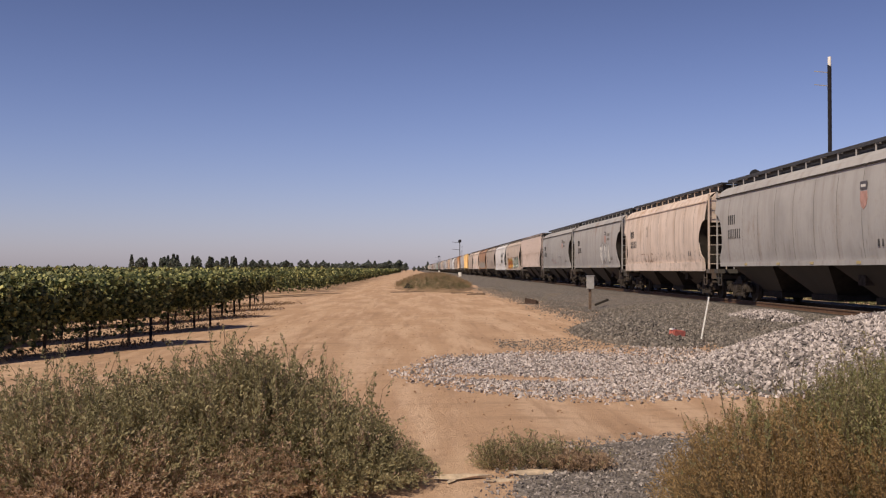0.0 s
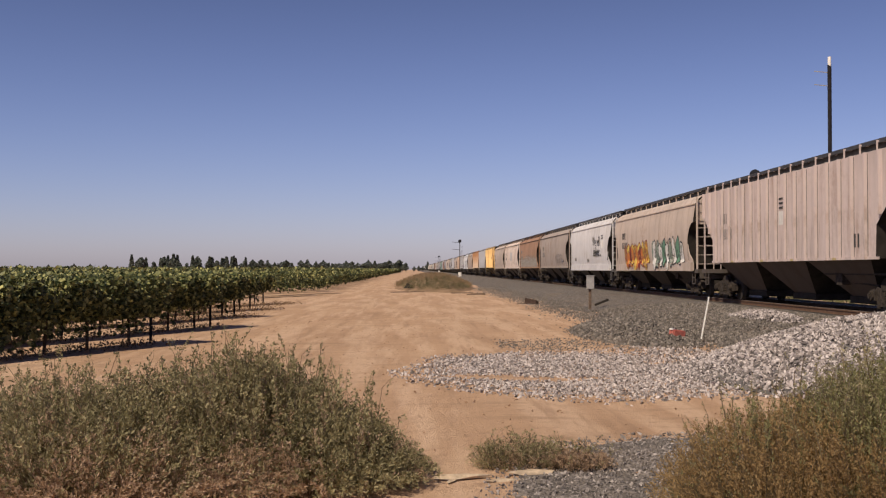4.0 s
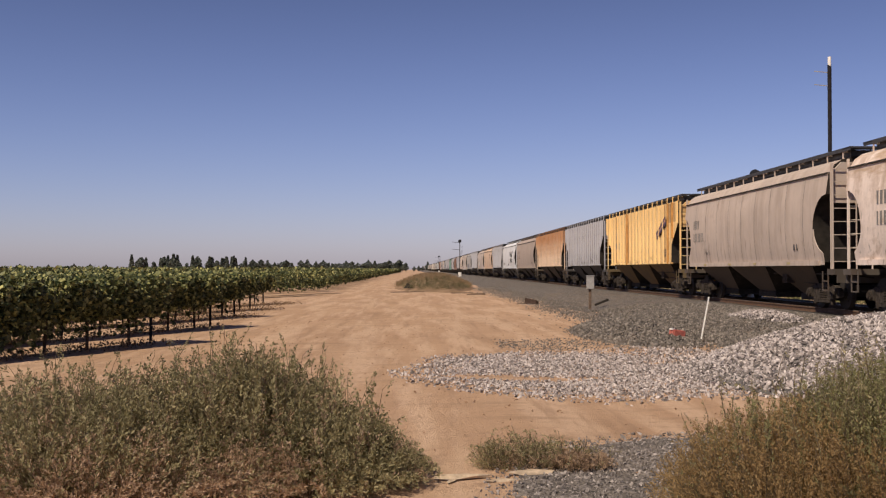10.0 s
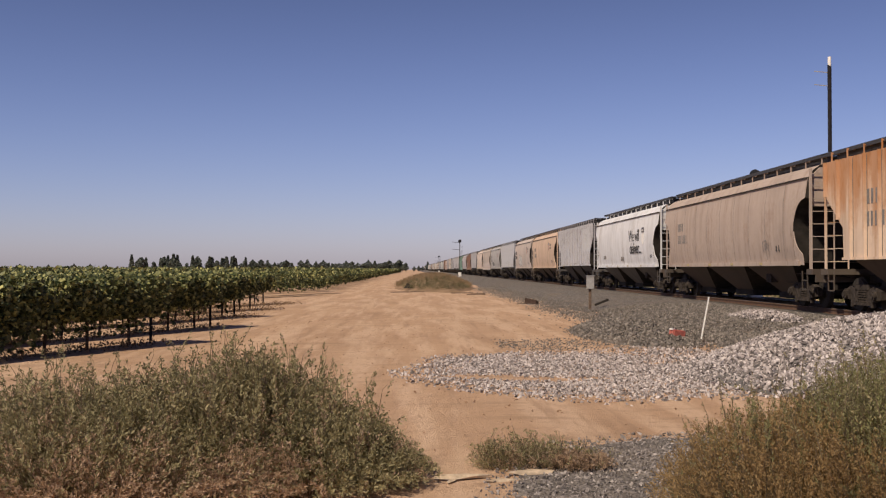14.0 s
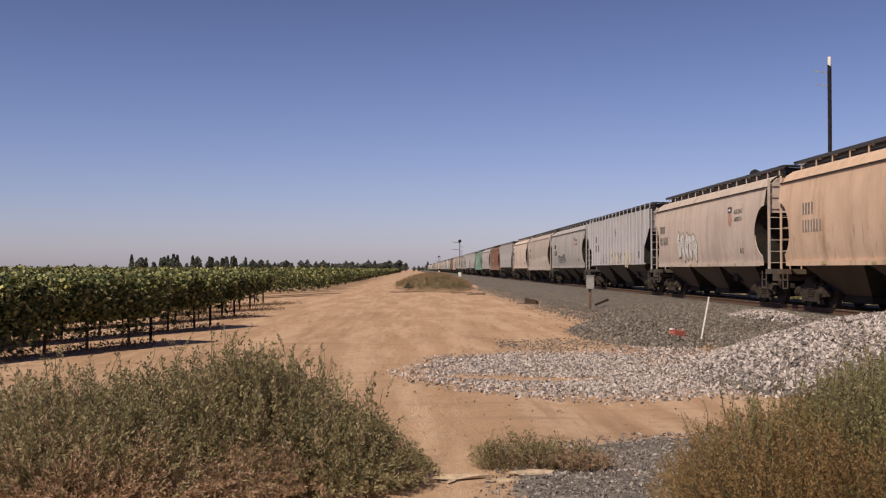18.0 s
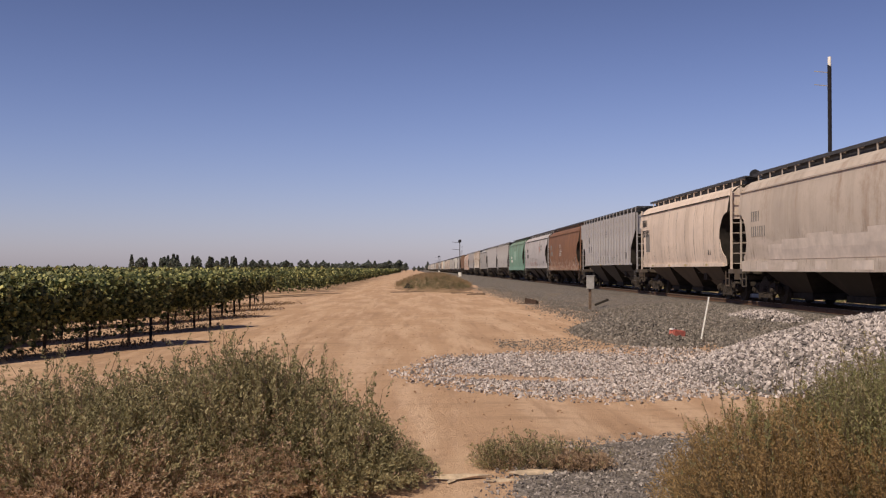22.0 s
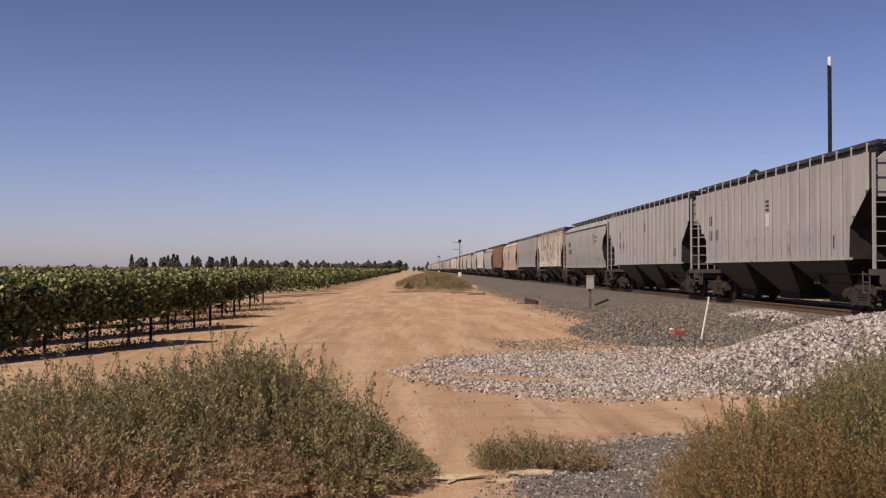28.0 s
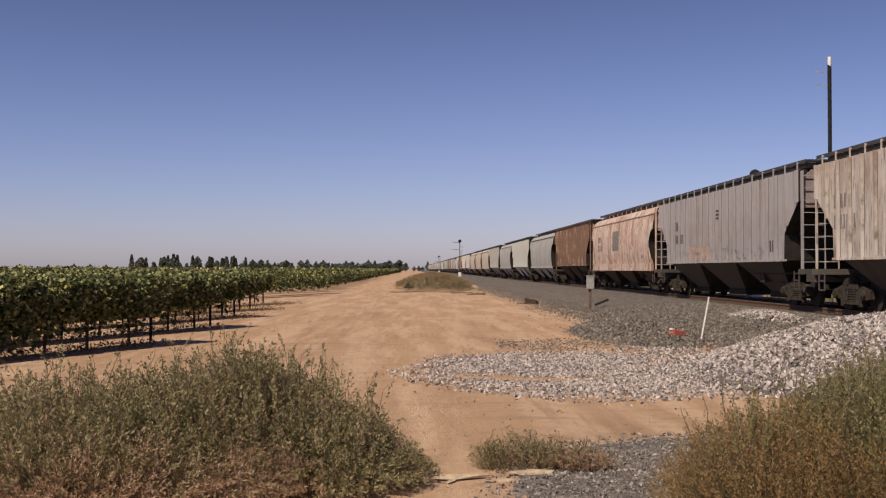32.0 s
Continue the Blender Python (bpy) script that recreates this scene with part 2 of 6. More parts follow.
RIB_LINE = plain("seam_dirt", (0.15, 0.135, 0.12), 0.9, 0, 0.5, 2)
# near-black standing for the shade in car ends and between hopper bays
END_SHADE = plain("end_shade", (0.028, 0.023, 0.019), 0.9, 0, 0.5, 3)

# ---------------------------------------------------------------- ground
RAIL_Z, TRACK_X = 0.50, 13.1


def lump(x, y, cx, cy, rx, ry):
    d = ((x - cx) / rx) ** 2 + ((y - cy) / ry) ** 2
    return np.clip(1 - d, 0, None) ** 1.2


def ground_z(x, y):
    x, y = np.asarray(x, float), np.asarray(y, float)
    bank = np.clip((x - 6.0) / 4.2, 0, 1)
    z = 0.30 * bank * bank * (3 - 2 * bank)
    z = z * np.clip((20.6 - x) / 4, 0, 1)
    z = z + 0.025 * np.sin(x * 1.7 + 0.6 * np.sin(y * 0.5)) * np.clip(1 - np.abs(x) / 9, 0, 1)
    return z


def sheet(name, xs, ys, zf, material):
    X, Y = np.meshgrid(xs, ys)
    V = np.stack([X, Y, zf(X, Y)], -1).reshape(-1, 3)
    nx, ny = len(xs), len(ys)
    i = np.arange((nx - 1) * (ny - 1))
    a = (i // (nx - 1)) * nx + i % (nx - 1)
    F = np.stack([a, a + 1, a + nx + 1, a + nx], 1)
    return new(name, raw_mesh(name, V, F, material, True))


def spread(a, b, n, p):
    t = np.linspace(0, 1, n) ** p
    return a + (b - a) * t


xs = np.concatenate([-spread(14, 3000, 22, 3.5)[::-1], np.linspace(-13.6, 20, 113), spread(20.4, 3000, 22, 3.5)])
ys = np.concatenate([-spread(1, 600, 12, 3)[::-1], np.linspace(-0.6, 60, 160), spread(60.6, 4500, 60, 3)])
tagged(sheet("ground", xs, ys, ground_z, DIRT), "orange-tan bare dirt ground with faint wheel tracks", "ground", kind="structure")


# the railway bed
def bed_z(x, y):
    top = RAIL_Z - 0.19
    e = 0.35 * np.sin(y * 0.37) + 0.25 * np.sin(y * 1.31 + 1)
    left = np.clip((x - (6.3 + 0.7 * e)) / 2.3, 0, 1)
    right = np.clip((19.6 - x) / 2.6, 0, 1)
    f = np.minimum(left * left * (3 - 2 * left), right)
    z = -0.06 + (top + 0.06) * f
    z = np.where(f > 0.02, np.maximum(z, ground_z(x, y) + 0.02 + 0.0006 * y), z)
    return z + 0.012 * np.sin(x * 9 + y * 4) * np.sin(y * 7 - x * 3)


xs = np.concatenate([np.linspace(5.2, 11, 60), np.linspace(11.2, 25, 34)])
ys = np.concatenate([np.linspace(6, 60, 240), spread(60.5, 1500, 90, 2.2)])
tagged(sheet("ballast_bed", xs, ys, bed_z, BALLAST), "grey crushed stone ballast bed under the railway", "ballast", kind="structure")

# dark sheet: oil between the rails plus the train's shade painted beyond them
oil_and_shade = (xs > 11.7) & (xs < 17.2)
tagged(sheet("oily_ballast", xs[oil_and_shade], ys, lambda x, y: bed_z(x, y) + 0.006, gravel_ground("oily_ballast", (0.030, 0.026, 0.022), (0.10, 0.087, 0.075), 0.07)),
       "ballast between and beyond the rails, oil stain and train's shade in its dark colour", "ballast", kind="structure")


# rails and sleepers
def rail_mesh():
    bm = bmesh.new()
    for k in range(40):
        y0, y1 = 4 + k * 36, 4 + (k + 1) * 36 - 0.01
        box(bm, -0.07, 0.07, y0, y1, -0.17, -0.145)
        box(bm, -0.012, 0.012, y0, y1, -0.145, -0.045)
        box(bm, -0.036, 0.036, y0, y1, -0.045, -0.004)
    return bm


track = empty("railway_track", pose(TRACK_X, 0, RAIL_Z))
tagged(track, "steel rails on timber sleepers in grey ballast", "railway track", kind="structure")
rail_me = mesh_of("rail", rail_mesh(), RAIL)
head = bmesh.new()
box(head, -0.034, 0.034, 4, 1440, -0.003, 0.0)
head_me = mesh_of("rail_head", head, RAIL_TOP)
for sx in (-0.753, 0.753):
    r = shared("rail", rail_me, track, pose(sx, 0, 0))
    shared("rail_head", head_me, r, pose(0, 0, 0), label="polished running surface")
tie = bmesh.new()
box(tie, -1.3, 1.3, -0.11, 0.11, -0.35, -0.172)
tie_me = mesh_of("sleeper", tie, WOOD)
for k in range(240):
    shared("sleeper", tie_me, track, pose(0, 18 + k * 0.53, 0))


# ---------------------------------------------------------------- loose stones
def stone_templates(count, rng):
    """Low lumps with broken faces."""
    out = []
    bm = bmesh.new()
    bmesh.ops.create_icosphere(bm, subdivisions=1, radius=1)
    bm.verts.ensure_lookup_table()
    V0 = np.array([v.co[:] for v in bm.verts])
    F = np.array([[v.index for v in f.verts] for f in bm.faces])
    bm.free()
    for _ in range(count):
        V = V0 * (0.40 + 0.85 * rng.random((len(V0), 1))) * np.array([1.3, 0.50 + 0.4 * rng.random(), 0.28 + 0.30 * rng.random()])
        out.append((V, F))
    return out


def turns(n, rng, full=True):
    q = rng.normal(size=(n, 4))
    if not full:
        q[:, 1:3] *= 0.25
    q /= np.linalg.norm(q, axis=1, keepdims=True)
    w, x, y, z = q.T
    return np.stack([np.stack([1 - 2 * (y * y + z * z), 2 * (x * y - z * w), 2 * (x * z + y * w)], 1),
                     np.stack([2 * (x * y + z * w), 1 - 2 * (x * x + z * z), 2 * (y * z - x * w)], 1),
                     np.stack([2 * (x * z - y * w), 2 * (y * z + x * w), 1 - 2 * (x * x + y * y)], 1)], 1)


def scatter(name, pts, sizes, templates, material, rng, full=True):
    R = turns(len(pts), rng, full)
    kind = rng.integers(0, len(templates), len(pts))
    VV, FF, base = [], [], 0
    for k, (V, F) in enumerate(templates):
        m = np.where(kind == k)[0]
        if not len(m):
            continue
        P = np.einsum("nij,vj->nvi", R[m], V) * sizes[m][:, None, None] + pts[m][:, None, :]
        VV.append(P.reshape(-1, 3))
        FF.append((F[None] + (np.arange(len(m)) * len(V))[:, None, None] + base).reshape(-1, F.shape[1]))
        base += P.shape[0] * P.shape[1]
    return raw_mesh(name, np.concatenate(VV), np.concatenate(FF), material)


rng = np.random.default_rng(3)
ROCKS = stone_templates(10, rng)


def pile_z(x, y):
    """The white heap and the fan of stone spread in front of it."""
    a = 0.86 * lump(x, y, 7.0, 15.6, 3.0, 3.6)
    return a + 0.22 * lump(x, y, 9.45, 27.9, 0.7, 2.6)


def white_cover(x, y):
    """How thickly white stone lies."""
    fan = lump(x, y, 2.95, 17.0, 3.4, 4.35) * 1.5
    hollow = np.maximum(lump(x, y, 2.0, 15.9, 1.9, 0.6) * 1.3, lump(x, y, 4.4, 18.3, 1.5, 0.9) * 0.7)
    far = np.maximum(lump(x, y, 9.45, 27.9, 0.7, 2.6) * 1.3, lump(x, y, 5.7, 22.9, 0.95, 1.1) * 0.62)
    thin = lump(x, y, 4.4, 19.8, 2.4, 2.4) * 0.42
    return np.maximum(np.maximum(np.maximum(fan - hollow, thin), far), 4 * lump(x, y, 7.0, 15.6, 3.1, 3.7))


def wobble(x, y):
    return 0.30 * np.sin(x * 2.1 + y * 1.3) + 0.22 * np.sin(x * 4.7 - y * 2.9 + 1) + 0.15 * np.sin(x * 9.1 + y * 7.3)


n = 165000
px, py = rng.uniform(-1.2, 10.5, n), rng.uniform(11.3, 30.5, n)
cover = white_cover(px, py) * 1.15 + 0.33 * wobble(px, py)
keep = (rng.random(n) < np.clip(cover, 0, 1) ** 1.3 * np.where((px > 7.9) & (py < 21), 0.55, 1.0)) & (white_cover(px, py) > 0.02)
px, py = px[keep], py[keep]
size = 0.021 + 0.031 * rng.random(len(px)) ** 1.5
size *= np.where(px < 4.6, 0.74, 1.0)
pz = np.maximum(ground_z(px, py), bed_z(px, py)) + pile_z(px, py) + size * 0.3
white = new("white_ballast_heap", scatter("white_ballast_heap", np.stack([px, py, pz], 1), size, ROCKS, WHITE_STONE, rng))
tagged(white, "pale crushed limestone heaped and spread over the dirt", "gravel", kind="stuff")
# core coloured darker than the stones, as the shade in their gaps
core = sheet("gravel_heap_core", np.linspace(4, 10.2, 50), np.linspace(11.9, 19.4, 60),
             lambda x, y: np.where(pile_z(x, y) > 0.03, ground_z(x, y) + pile_z(x, y), -0.15), gravel_ground("gravel_gap_shade", (0.10, 0.09, 0.085), (0.30, 0.275, 0.26), 0.07))
tagged(core, "solid inside of the pale stone heap", "gravel", kind="stuff")


def dark_z(x, y):
    return 0.42 * lump(x, y, 5.45, 26.0, 1.5, 4.5)


n = 60000
px, py = rng.uniform(1.8, 11.5, n), rng.uniform(19.5, 40, n)
cover = np.maximum(2.2 * lump(px, py, 5.45, 26.0, 1.65, 4.9), np.clip((px - 5.6) / 1.6, 0, 1))
cover = np.maximum(cover, 0.55 * lump(px, py, 3.3, 23.0, 2.6, 2.3))
cover = np.where(cover > 0.03, cover + 0.2 * wobble(px, py), 0)
keep = rng.random(n) < np.clip(cover, 0, 1) * np.clip(1.5 - (py - 19) / 20, 0.35, 1)
px, py = px[keep], py[keep]
size = (0.022 + 0.030 * rng.random(len(px))) * np.where(dark_z(px, py) > 0.04, 1.05, np.where(px < 5.0, 0.6, 0.85))
pz = np.maximum(ground_z(px, py), bed_z(px, py)) + dark_z(px, py) + size * 0.2
dark = new("grey_ballast_heap", scatter("grey_ballast_heap", np.stack([px, py, pz], 1), size, ROCKS, GREY_STONE, rng))
tagged(dark, "dark grey crushed stone spilled beside the railway", "gravel", kind="stuff")
n = 9000
px, py = 6.2 + rng.normal(size=n) * 0.6, 28 + 66 * rng.random(n) ** 1.3
size = 0.018 + 0.028 * rng.random(n)
pz = np.maximum(ground_z(px, py), bed_z(px, py)) + size * 0.2
o = new("ballast_spill", scatter("ballast_spill", np.stack([px, py, pz], 1), size, ROCKS, GREY_STONE, rng))
tagged(o, "grey stones spilled along the edge of the ballast", "gravel", kind="stuff")
core = sheet("grey_heap_core", np.linspace(3.2, 6.8, 30), np.linspace(21.3, 30.7, 50),
             lambda x, y: np.where(dark_z(x, y) > 0.02, ground_z(x, y) + dark_z(x, y), -0.15), BALLAST)
tagged(core, "solid inside of the dark stone heap", "gravel", kind="stuff")

n = 26000
px, py = rng.uniform(-0.3, 4.6, n), rng.uniform(7.0, 11.6, n)
edge = lump(px, py, 2.95, 7.6, 2.6, 3.2) + 0.12 * wobble(px, py)
keep = (rng.random(n) < np.clip(edge * 2.2, 0, 1)) & (lump(px, py, 2.95, 7.6, 2.6, 3.2) > 0.04)
px, py = px[keep], py[keep]
size = 0.008 + 0.017 * rng.random(len(px)) ** 1.6
near = new("loose_gravel", scatter("loose_gravel", np.stack([px, py, ground_z(px, py) + size * 0.3], 1), size, ROCKS, NEAR_STONE, rng))
tagged(near, "loose grey gravel lying on the dirt", "gravel", kind="stuff")

core = sheet("gravel_patch", np.linspace(-0.4, 5.2, 120), np.linspace(5.5, 11.4, 120),
             lambda x, y: ground_z(x, y) + np.where(lump(x, y, 2.95, 7.6, 2.6, 3.2) + 0.12 * wobble(x, y) > 0.22, 0.006, -0.05), gravel_ground("fine_gravel", (0.13, 0.112, 0.10), (0.36, 0.315, 0.275), 0.026))
tagged(core, "thin layer of fine grey gravel on dirt", "gravel", kind="stuff")
n = 1800
px, py = rng.uniform(-4, 7, n), rng.uniform(8, 40, n)
size = 0.008 + 0.016 * rng.random(n) ** 2
crumbs = new("dirt_clods", scatter("dirt_clods", np.stack([px, py, ground_z(px, py) + size * 0.2], 1), size, ROCKS, plain("clod", (0.25, 0.15, 0.09), 0.95), rng))
tagged(crumbs, "scattered clods and pebbles on the dirt", "pebbles", kind="stuff")


# ---------------------------------------------------------------- weeds
def weed_mesh(name, base, tip, leaf, per, width, rng, material, start=0.35, twig=0.0, curl=0.15):
    """Many stalks from base to tip, each carrying small narrow leaves."""
    n = len(base)
    t = start + (1 - start) * rng.random((n, per)) ** 0.8
    mid = (base + tip) / 2 + rng.normal(size=(n, 3)) * curl * 0.3 + np.array([0, 0, 0.06])
    a, b, c = base[:, None], mid[:, None], tip[:, None]
    T = t[..., None]
    P = (1 - T) ** 2 * a + 2 * T * (1 - T) * b + T ** 2 * c
    d = (c - a) / (np.linalg.norm(c - a, axis=-1, keepdims=True) + 1e-6)
    out = rng.normal(size=(n, per, 3))
    out -= (out * d).sum(-1, keepdims=True) * d
    out /= np.linalg.norm(out, axis=-1, keepdims=True)
    P = P + out * (twig * (1.1 - T) * rng.random((n, per, 1)))
    L = leaf * (0.5 + 0.8 * rng.random((n, per, 1))) * (1.25 - 0.6 * T)
    ax = out * 0.7 + d * (0.45 + 0.65 * rng.random((n, per, 1)))
    ax /= np.linalg.norm(ax, axis=-1, keepdims=True)
    sd = np.cross(ax, rng.normal(size=(n, per, 3)))
    sd /= np.linalg.norm(sd, axis=-1, keepdims=True)
    W = L * width
    q = np.stack([P, P + ax * L * 0.55 + sd * W, P + ax * L, P + ax * L * 0.5 - sd * W], 2).reshape(-1, 3)
    F = np.arange(len(q)).reshape(-1, 4)
    return raw_mesh(name, q, F, material)


def stalk_mesh(name, base, tip, r, rng, material):
    """Thin three-sided stalks in two joints."""
    n = len(base)
    mid = (base + tip) / 2 + rng.normal(size=(n, 3)) * 0.02 + np.array([0, 0, 0.04])
    ang = np.arange(3) * 2.1
    ring = np.stack([np.cos(ang), np.sin(ang), ang * 0], 1)
    V = np.stack([base[:, None] + ring * r, mid[:, None] + ring * r * 0.75, tip[:, None] + ring * r * 0.3], 1).reshape(-1, 3)
    F = []
    for s in (0, 3):
        for i in range(3):
            j = (i + 1) % 3
            F.append([s + i, s + j, s + 3 + j, s + 3 + i])
    F = np.array(F)
    F = (F[None] + (np.arange(n) * 9)[:, None, None]).reshape(-1, 4)
    return raw_mesh(name, V, F, material)


def dome(n, cx, cy, rx, ry, h, rng, flat=0.6):
    """Stalk feet and tips of a bushy dome."""
    r = np.sqrt(rng.random(n))
    a = rng.random(n) * 2 * np.pi
    x, y = r * np.cos(a), r * np.sin(a)
    top = h * (1 - r ** 2.2) ** flat
    z = top * (0.80 + 0.25 * rng.random(n))
    low = rng.random(n) < 0.45
    z = np.where(low, z * rng.uniform(0.25, 1, n), z)
    tip = np.stack([cx + x * rx, cy + y * ry, z + 0.05], 1)
    foot = np.stack([cx + x * rx * 0.72, cy + y * ry * 0.72, z * 0.15], 1)
    up = np.maximum(z - rng.uniform(0.22, 0.5, n), 0)
    k = up / np.maximum(z, 1e-3)
    base = foot + (tip - foot) * k[:, None]
    return base, tip


SWAYING = []


def bush(name, label, lobes, rng, leaf=0.026, per=26, spikes=150, dry=0.3, fresh=0.0, where_dry=None, dry_mat=None, tall=0.26, flat=0.6):
    root = empty(name, pose(0, 0, 0))
    tagged(root, label, "bush", "roadside weeds")
    B, T = [], []
    for n, cx, cy, rx, ry, h in lobes:
        b, t = dome(n, cx, cy, rx, ry, h, rng, flat)
        B.append(b), T.append(t)
    B, T = np.concatenate(B), np.concatenate(T)
    isdry = where_dry(T, rng) if where_dry else rng.random(len(T)) < dry
    isfresh = (~isdry) & (rng.random(len(T)) < fresh)
    green = ~(isdry | isfresh)
    made = []
    for key, m, mat, lab in (("foliage", green, WEED_GREEN, "grey-green small leaves"), ("dry_foliage", isdry, dry_mat or WEED_DRY, "dried brown stems and seed husks"),
                             ("fresh_foliage", isfresh, WEED_BRIGHT, "fresh green shoots")):
        if m.sum() > 3:
            ob = new(key, weed_mesh(key, B[m], T[m], leaf * 1.25, per, 0.19, rng, mat, 0.1, 0.022))
            ob.parent = root
            tagged(ob, lab, kind="stuff")
    ob = new("stem", stalk_mesh("stem", B, T, 0.0022, rng, WEED_STEM))
    ob.parent = root
    tagged(ob, kind="stuff")
    # seed spikes standing out of the crown
    high = T[:, 2] + 0.10 * rng.normal(size=len(T))
    k = rng.choice(np.argsort(-high)[: len(T) // 3], spikes)
    b0 = T[k]
    lean = rng.normal(size=(spikes, 3)) * np.array([0.07, 0.07, 0.03])
    t0 = b0 + lean + np.array([0, 0, 1]) * rng.uniform(0.05, tall, (spikes, 1))
    for g in np.array_split(np.argsort(b0[:, 0]), max(1, spikes // 40)):
        mid = b0[g].mean(axis=0)
        ob = new("seed_head", weed_mesh("seed_head", b0[g] - mid, t0[g] - mid, leaf * 1.05, 26, 0.24, rng, WEED_GREEN, 0.05, 0.010))
        ob.parent = root
        ob.matrix_basis = pose(*mid)
        tagged(ob, kind="stuff")
        SWAYING.append((ob, mid))
        st = new("seed_stalk", stalk_mesh("seed_stalk", b0[g] - mid, t0[g] - mid, 0.0032, rng, WEED_STEM))
        st.parent = ob
        tagged(st, kind="stuff")
    return root


rng = np.random.default_rng(11)


def left_dry(T, rng):
    s = 0.5 * np.sin(T[:, 0] * 5) + 0.5 * np.sin(T[:, 0] * 11 + 2)
    p = np.clip((0.56 + 0.14 * s - T[:, 2]) * 3.4, 0, 0.85) * np.clip((8.2 - T[:, 1]) * 2, 0, 1) * np.clip((-0.55 - T[:, 0]) * 2.5 + 0.1, 0, 1)
    return rng.random(len(T)) < np.maximum(p, 0.09)


bush("weed_bush", "wide grey-green weedy bush with dried brown lower growth", [
    (2800, -1.55, 8.7, 1.62, 1.35, 0.85), (2200, -2.85, 8.4, 1.8, 1.3, 0.73), (1200, -0.72, 8.3, 0.95, 0.95, 0.58), (1500, -2.4, 7.7, 1.7, 0.8, 0.64), (750, -1.38, 8.75, 0.75, 0.7, 0.93)],
    rng, 0.029, 34, 560, tall=0.30, where_dry=left_dry, flat=0.95)


def right_dry(T, rng):
    p = np.clip((0.90 + 0.08 * np.sin(T[:, 0] * 6) - T[:, 2]) * 3.2, 0, 0.93)
    return rng.random(len(T)) < p


bush("weed_bush", "dense weedy bush, green at the top and dried brown below", [
    (3000, 3.2, 6.5, 1.2, 1.15, 1.07), (1400, 2.38, 6.7, 0.92, 0.85, 0.76)], rng, 0.018, 60, 220, fresh=0.75, where_dry=right_dry, dry_mat=WEED_GOLD)
bush("small_weed", "low spreading tumbleweed with brown dry side", [
    (420, 0.90, 8.75, 0.46, 0.3, 0.19), (300, 1.32, 8.6, 0.36, 0.25, 0.13)], rng, 0.018, 26, 90, tall=0.07,
    where_dry=lambda T, r: r.random(len(T)) < np.clip((T[:, 0] - 0.95) * 3 + (0.15 - T[:, 2]) * 5, 0.25, 0.9))


# ---------------------------------------------------------------- vineyard
def leaf_cloud(n, box_lo, box_hi, leaf, rng, droop=0.3):
    """Broad leaves filling a hedge with an uneven outline."""
    lo, hi = np.array(box_lo), np.array(box_hi)
    u = rng.random((n, 3))
    u[:, 1] = 0.5 + (u[:, 1] - 0.5) * (0.35 + 0.65 * np.sin(np.pi * np.clip(u[:, 2] * 0.62 + 0.12, 0, 1)))
    P = lo + (hi - lo) * u
    P[:, 2] += 0.10 * np.sin(P[:, 0] * 3.1) * u[:, 2] + rng.normal(size=n) * 0.05
    nrm = rng.normal(size=(n, 3)) + np.array([-0.3, -0.3, 0.9])
    nrm /= np.linalg.norm(nrm, axis=1, keepdims=True)
    a = np.cross(nrm, rng.normal(size=(n, 3)))
    a /= np.linalg.norm(a, axis=1, keepdims=True)
    b = np.cross(nrm, a)
    L = leaf * (0.6 + 0.7 * rng.random((n, 1)))
    q = np.stack([P - a * L * 0.5, P + b * L * 0.5 - a * L * 0.1 + nrm * L * 0.12, P + a * L * 0.6, P - b * L * 0.5 - a * L * 0.1 + nrm * L * 0.12], 1)
    return q.reshape(-1, 3), np.arange(n * 4).reshape(-1, 4)


rng = np.random.default_rng(21)
ROW_TURN, ROW_END, END_STEP = 66.0, -6.4, 6.6          # the rows run slantwise to the line
ROW_DIR = np.array([math.cos(radians(ROW_TURN)), math.sin(radians(ROW_TURN)), 0.0])
canopy_meshes, wood_meshes, skirt_meshes = [], [], []
for k in range(5):
    V, F = leaf_cloud(3400, (-0.9, -0.55, 0.66), (0.9, 0.55, 1.38), 0.086, rng)
    V2, F2 = leaf_cloud(110, (-0.35, -0.3, 0.30), (0.35, 0.3, 0.8), 0.10, rng)
    V3, F3 = leaf_cloud(330, (-0.9, -0.5, 1.14), (0.9, 0.5, 1.44), 0.105, rng)
    # extra leaves on the far side, added to keep sun off the near face
    V4, F4 = leaf_cloud(340, (-0.95, 0.10, 0.64), (0.95, 0.55, 1.20), 0.10, rng)
    V3, F3 = np.concatenate([V3, V4]), np.concatenate([F3, F4 + len(V3)])
    V5, F5 = leaf_cloud(420, (-0.9, -0.50, 0.08), (0.9, 0.50, 0.80), 0.12, rng)
    skirt_meshes.append(raw_mesh("low_leaves", V5, F5, VINE_LEAF))
    canopy_meshes.append(raw_mesh("canopy", np.concatenate([V, V2, V3]), np.concatenate([F, F2 + len(V), F3 + len(V) + len(V2)]), VINE_LEAF))
    bm = bmesh.new()
    lean = rng.normal() * 0.06
    beam(bm, (0, 0, -0.05), (lean, 0, 0.45), 0.068, 0.068, 7)
    beam(bm, (lean, 0, 0.42), (lean + 0.05, 0.03, 0.95), 0.058, 0.058, 7)
    beam(bm, (lean + 0.05, 0.03, 0.9), (0.7, 0.0, 1.1), 0.045, 0.045, 6)
    beam(bm, (lean + 0.05, 0.03, 0.9), (-0.7, 0.0, 1.1), 0.045, 0.045, 6)
    wood_meshes.append(mesh_of("trunk", bm, VINE_WOOD, 40))
bm = bmesh.new()
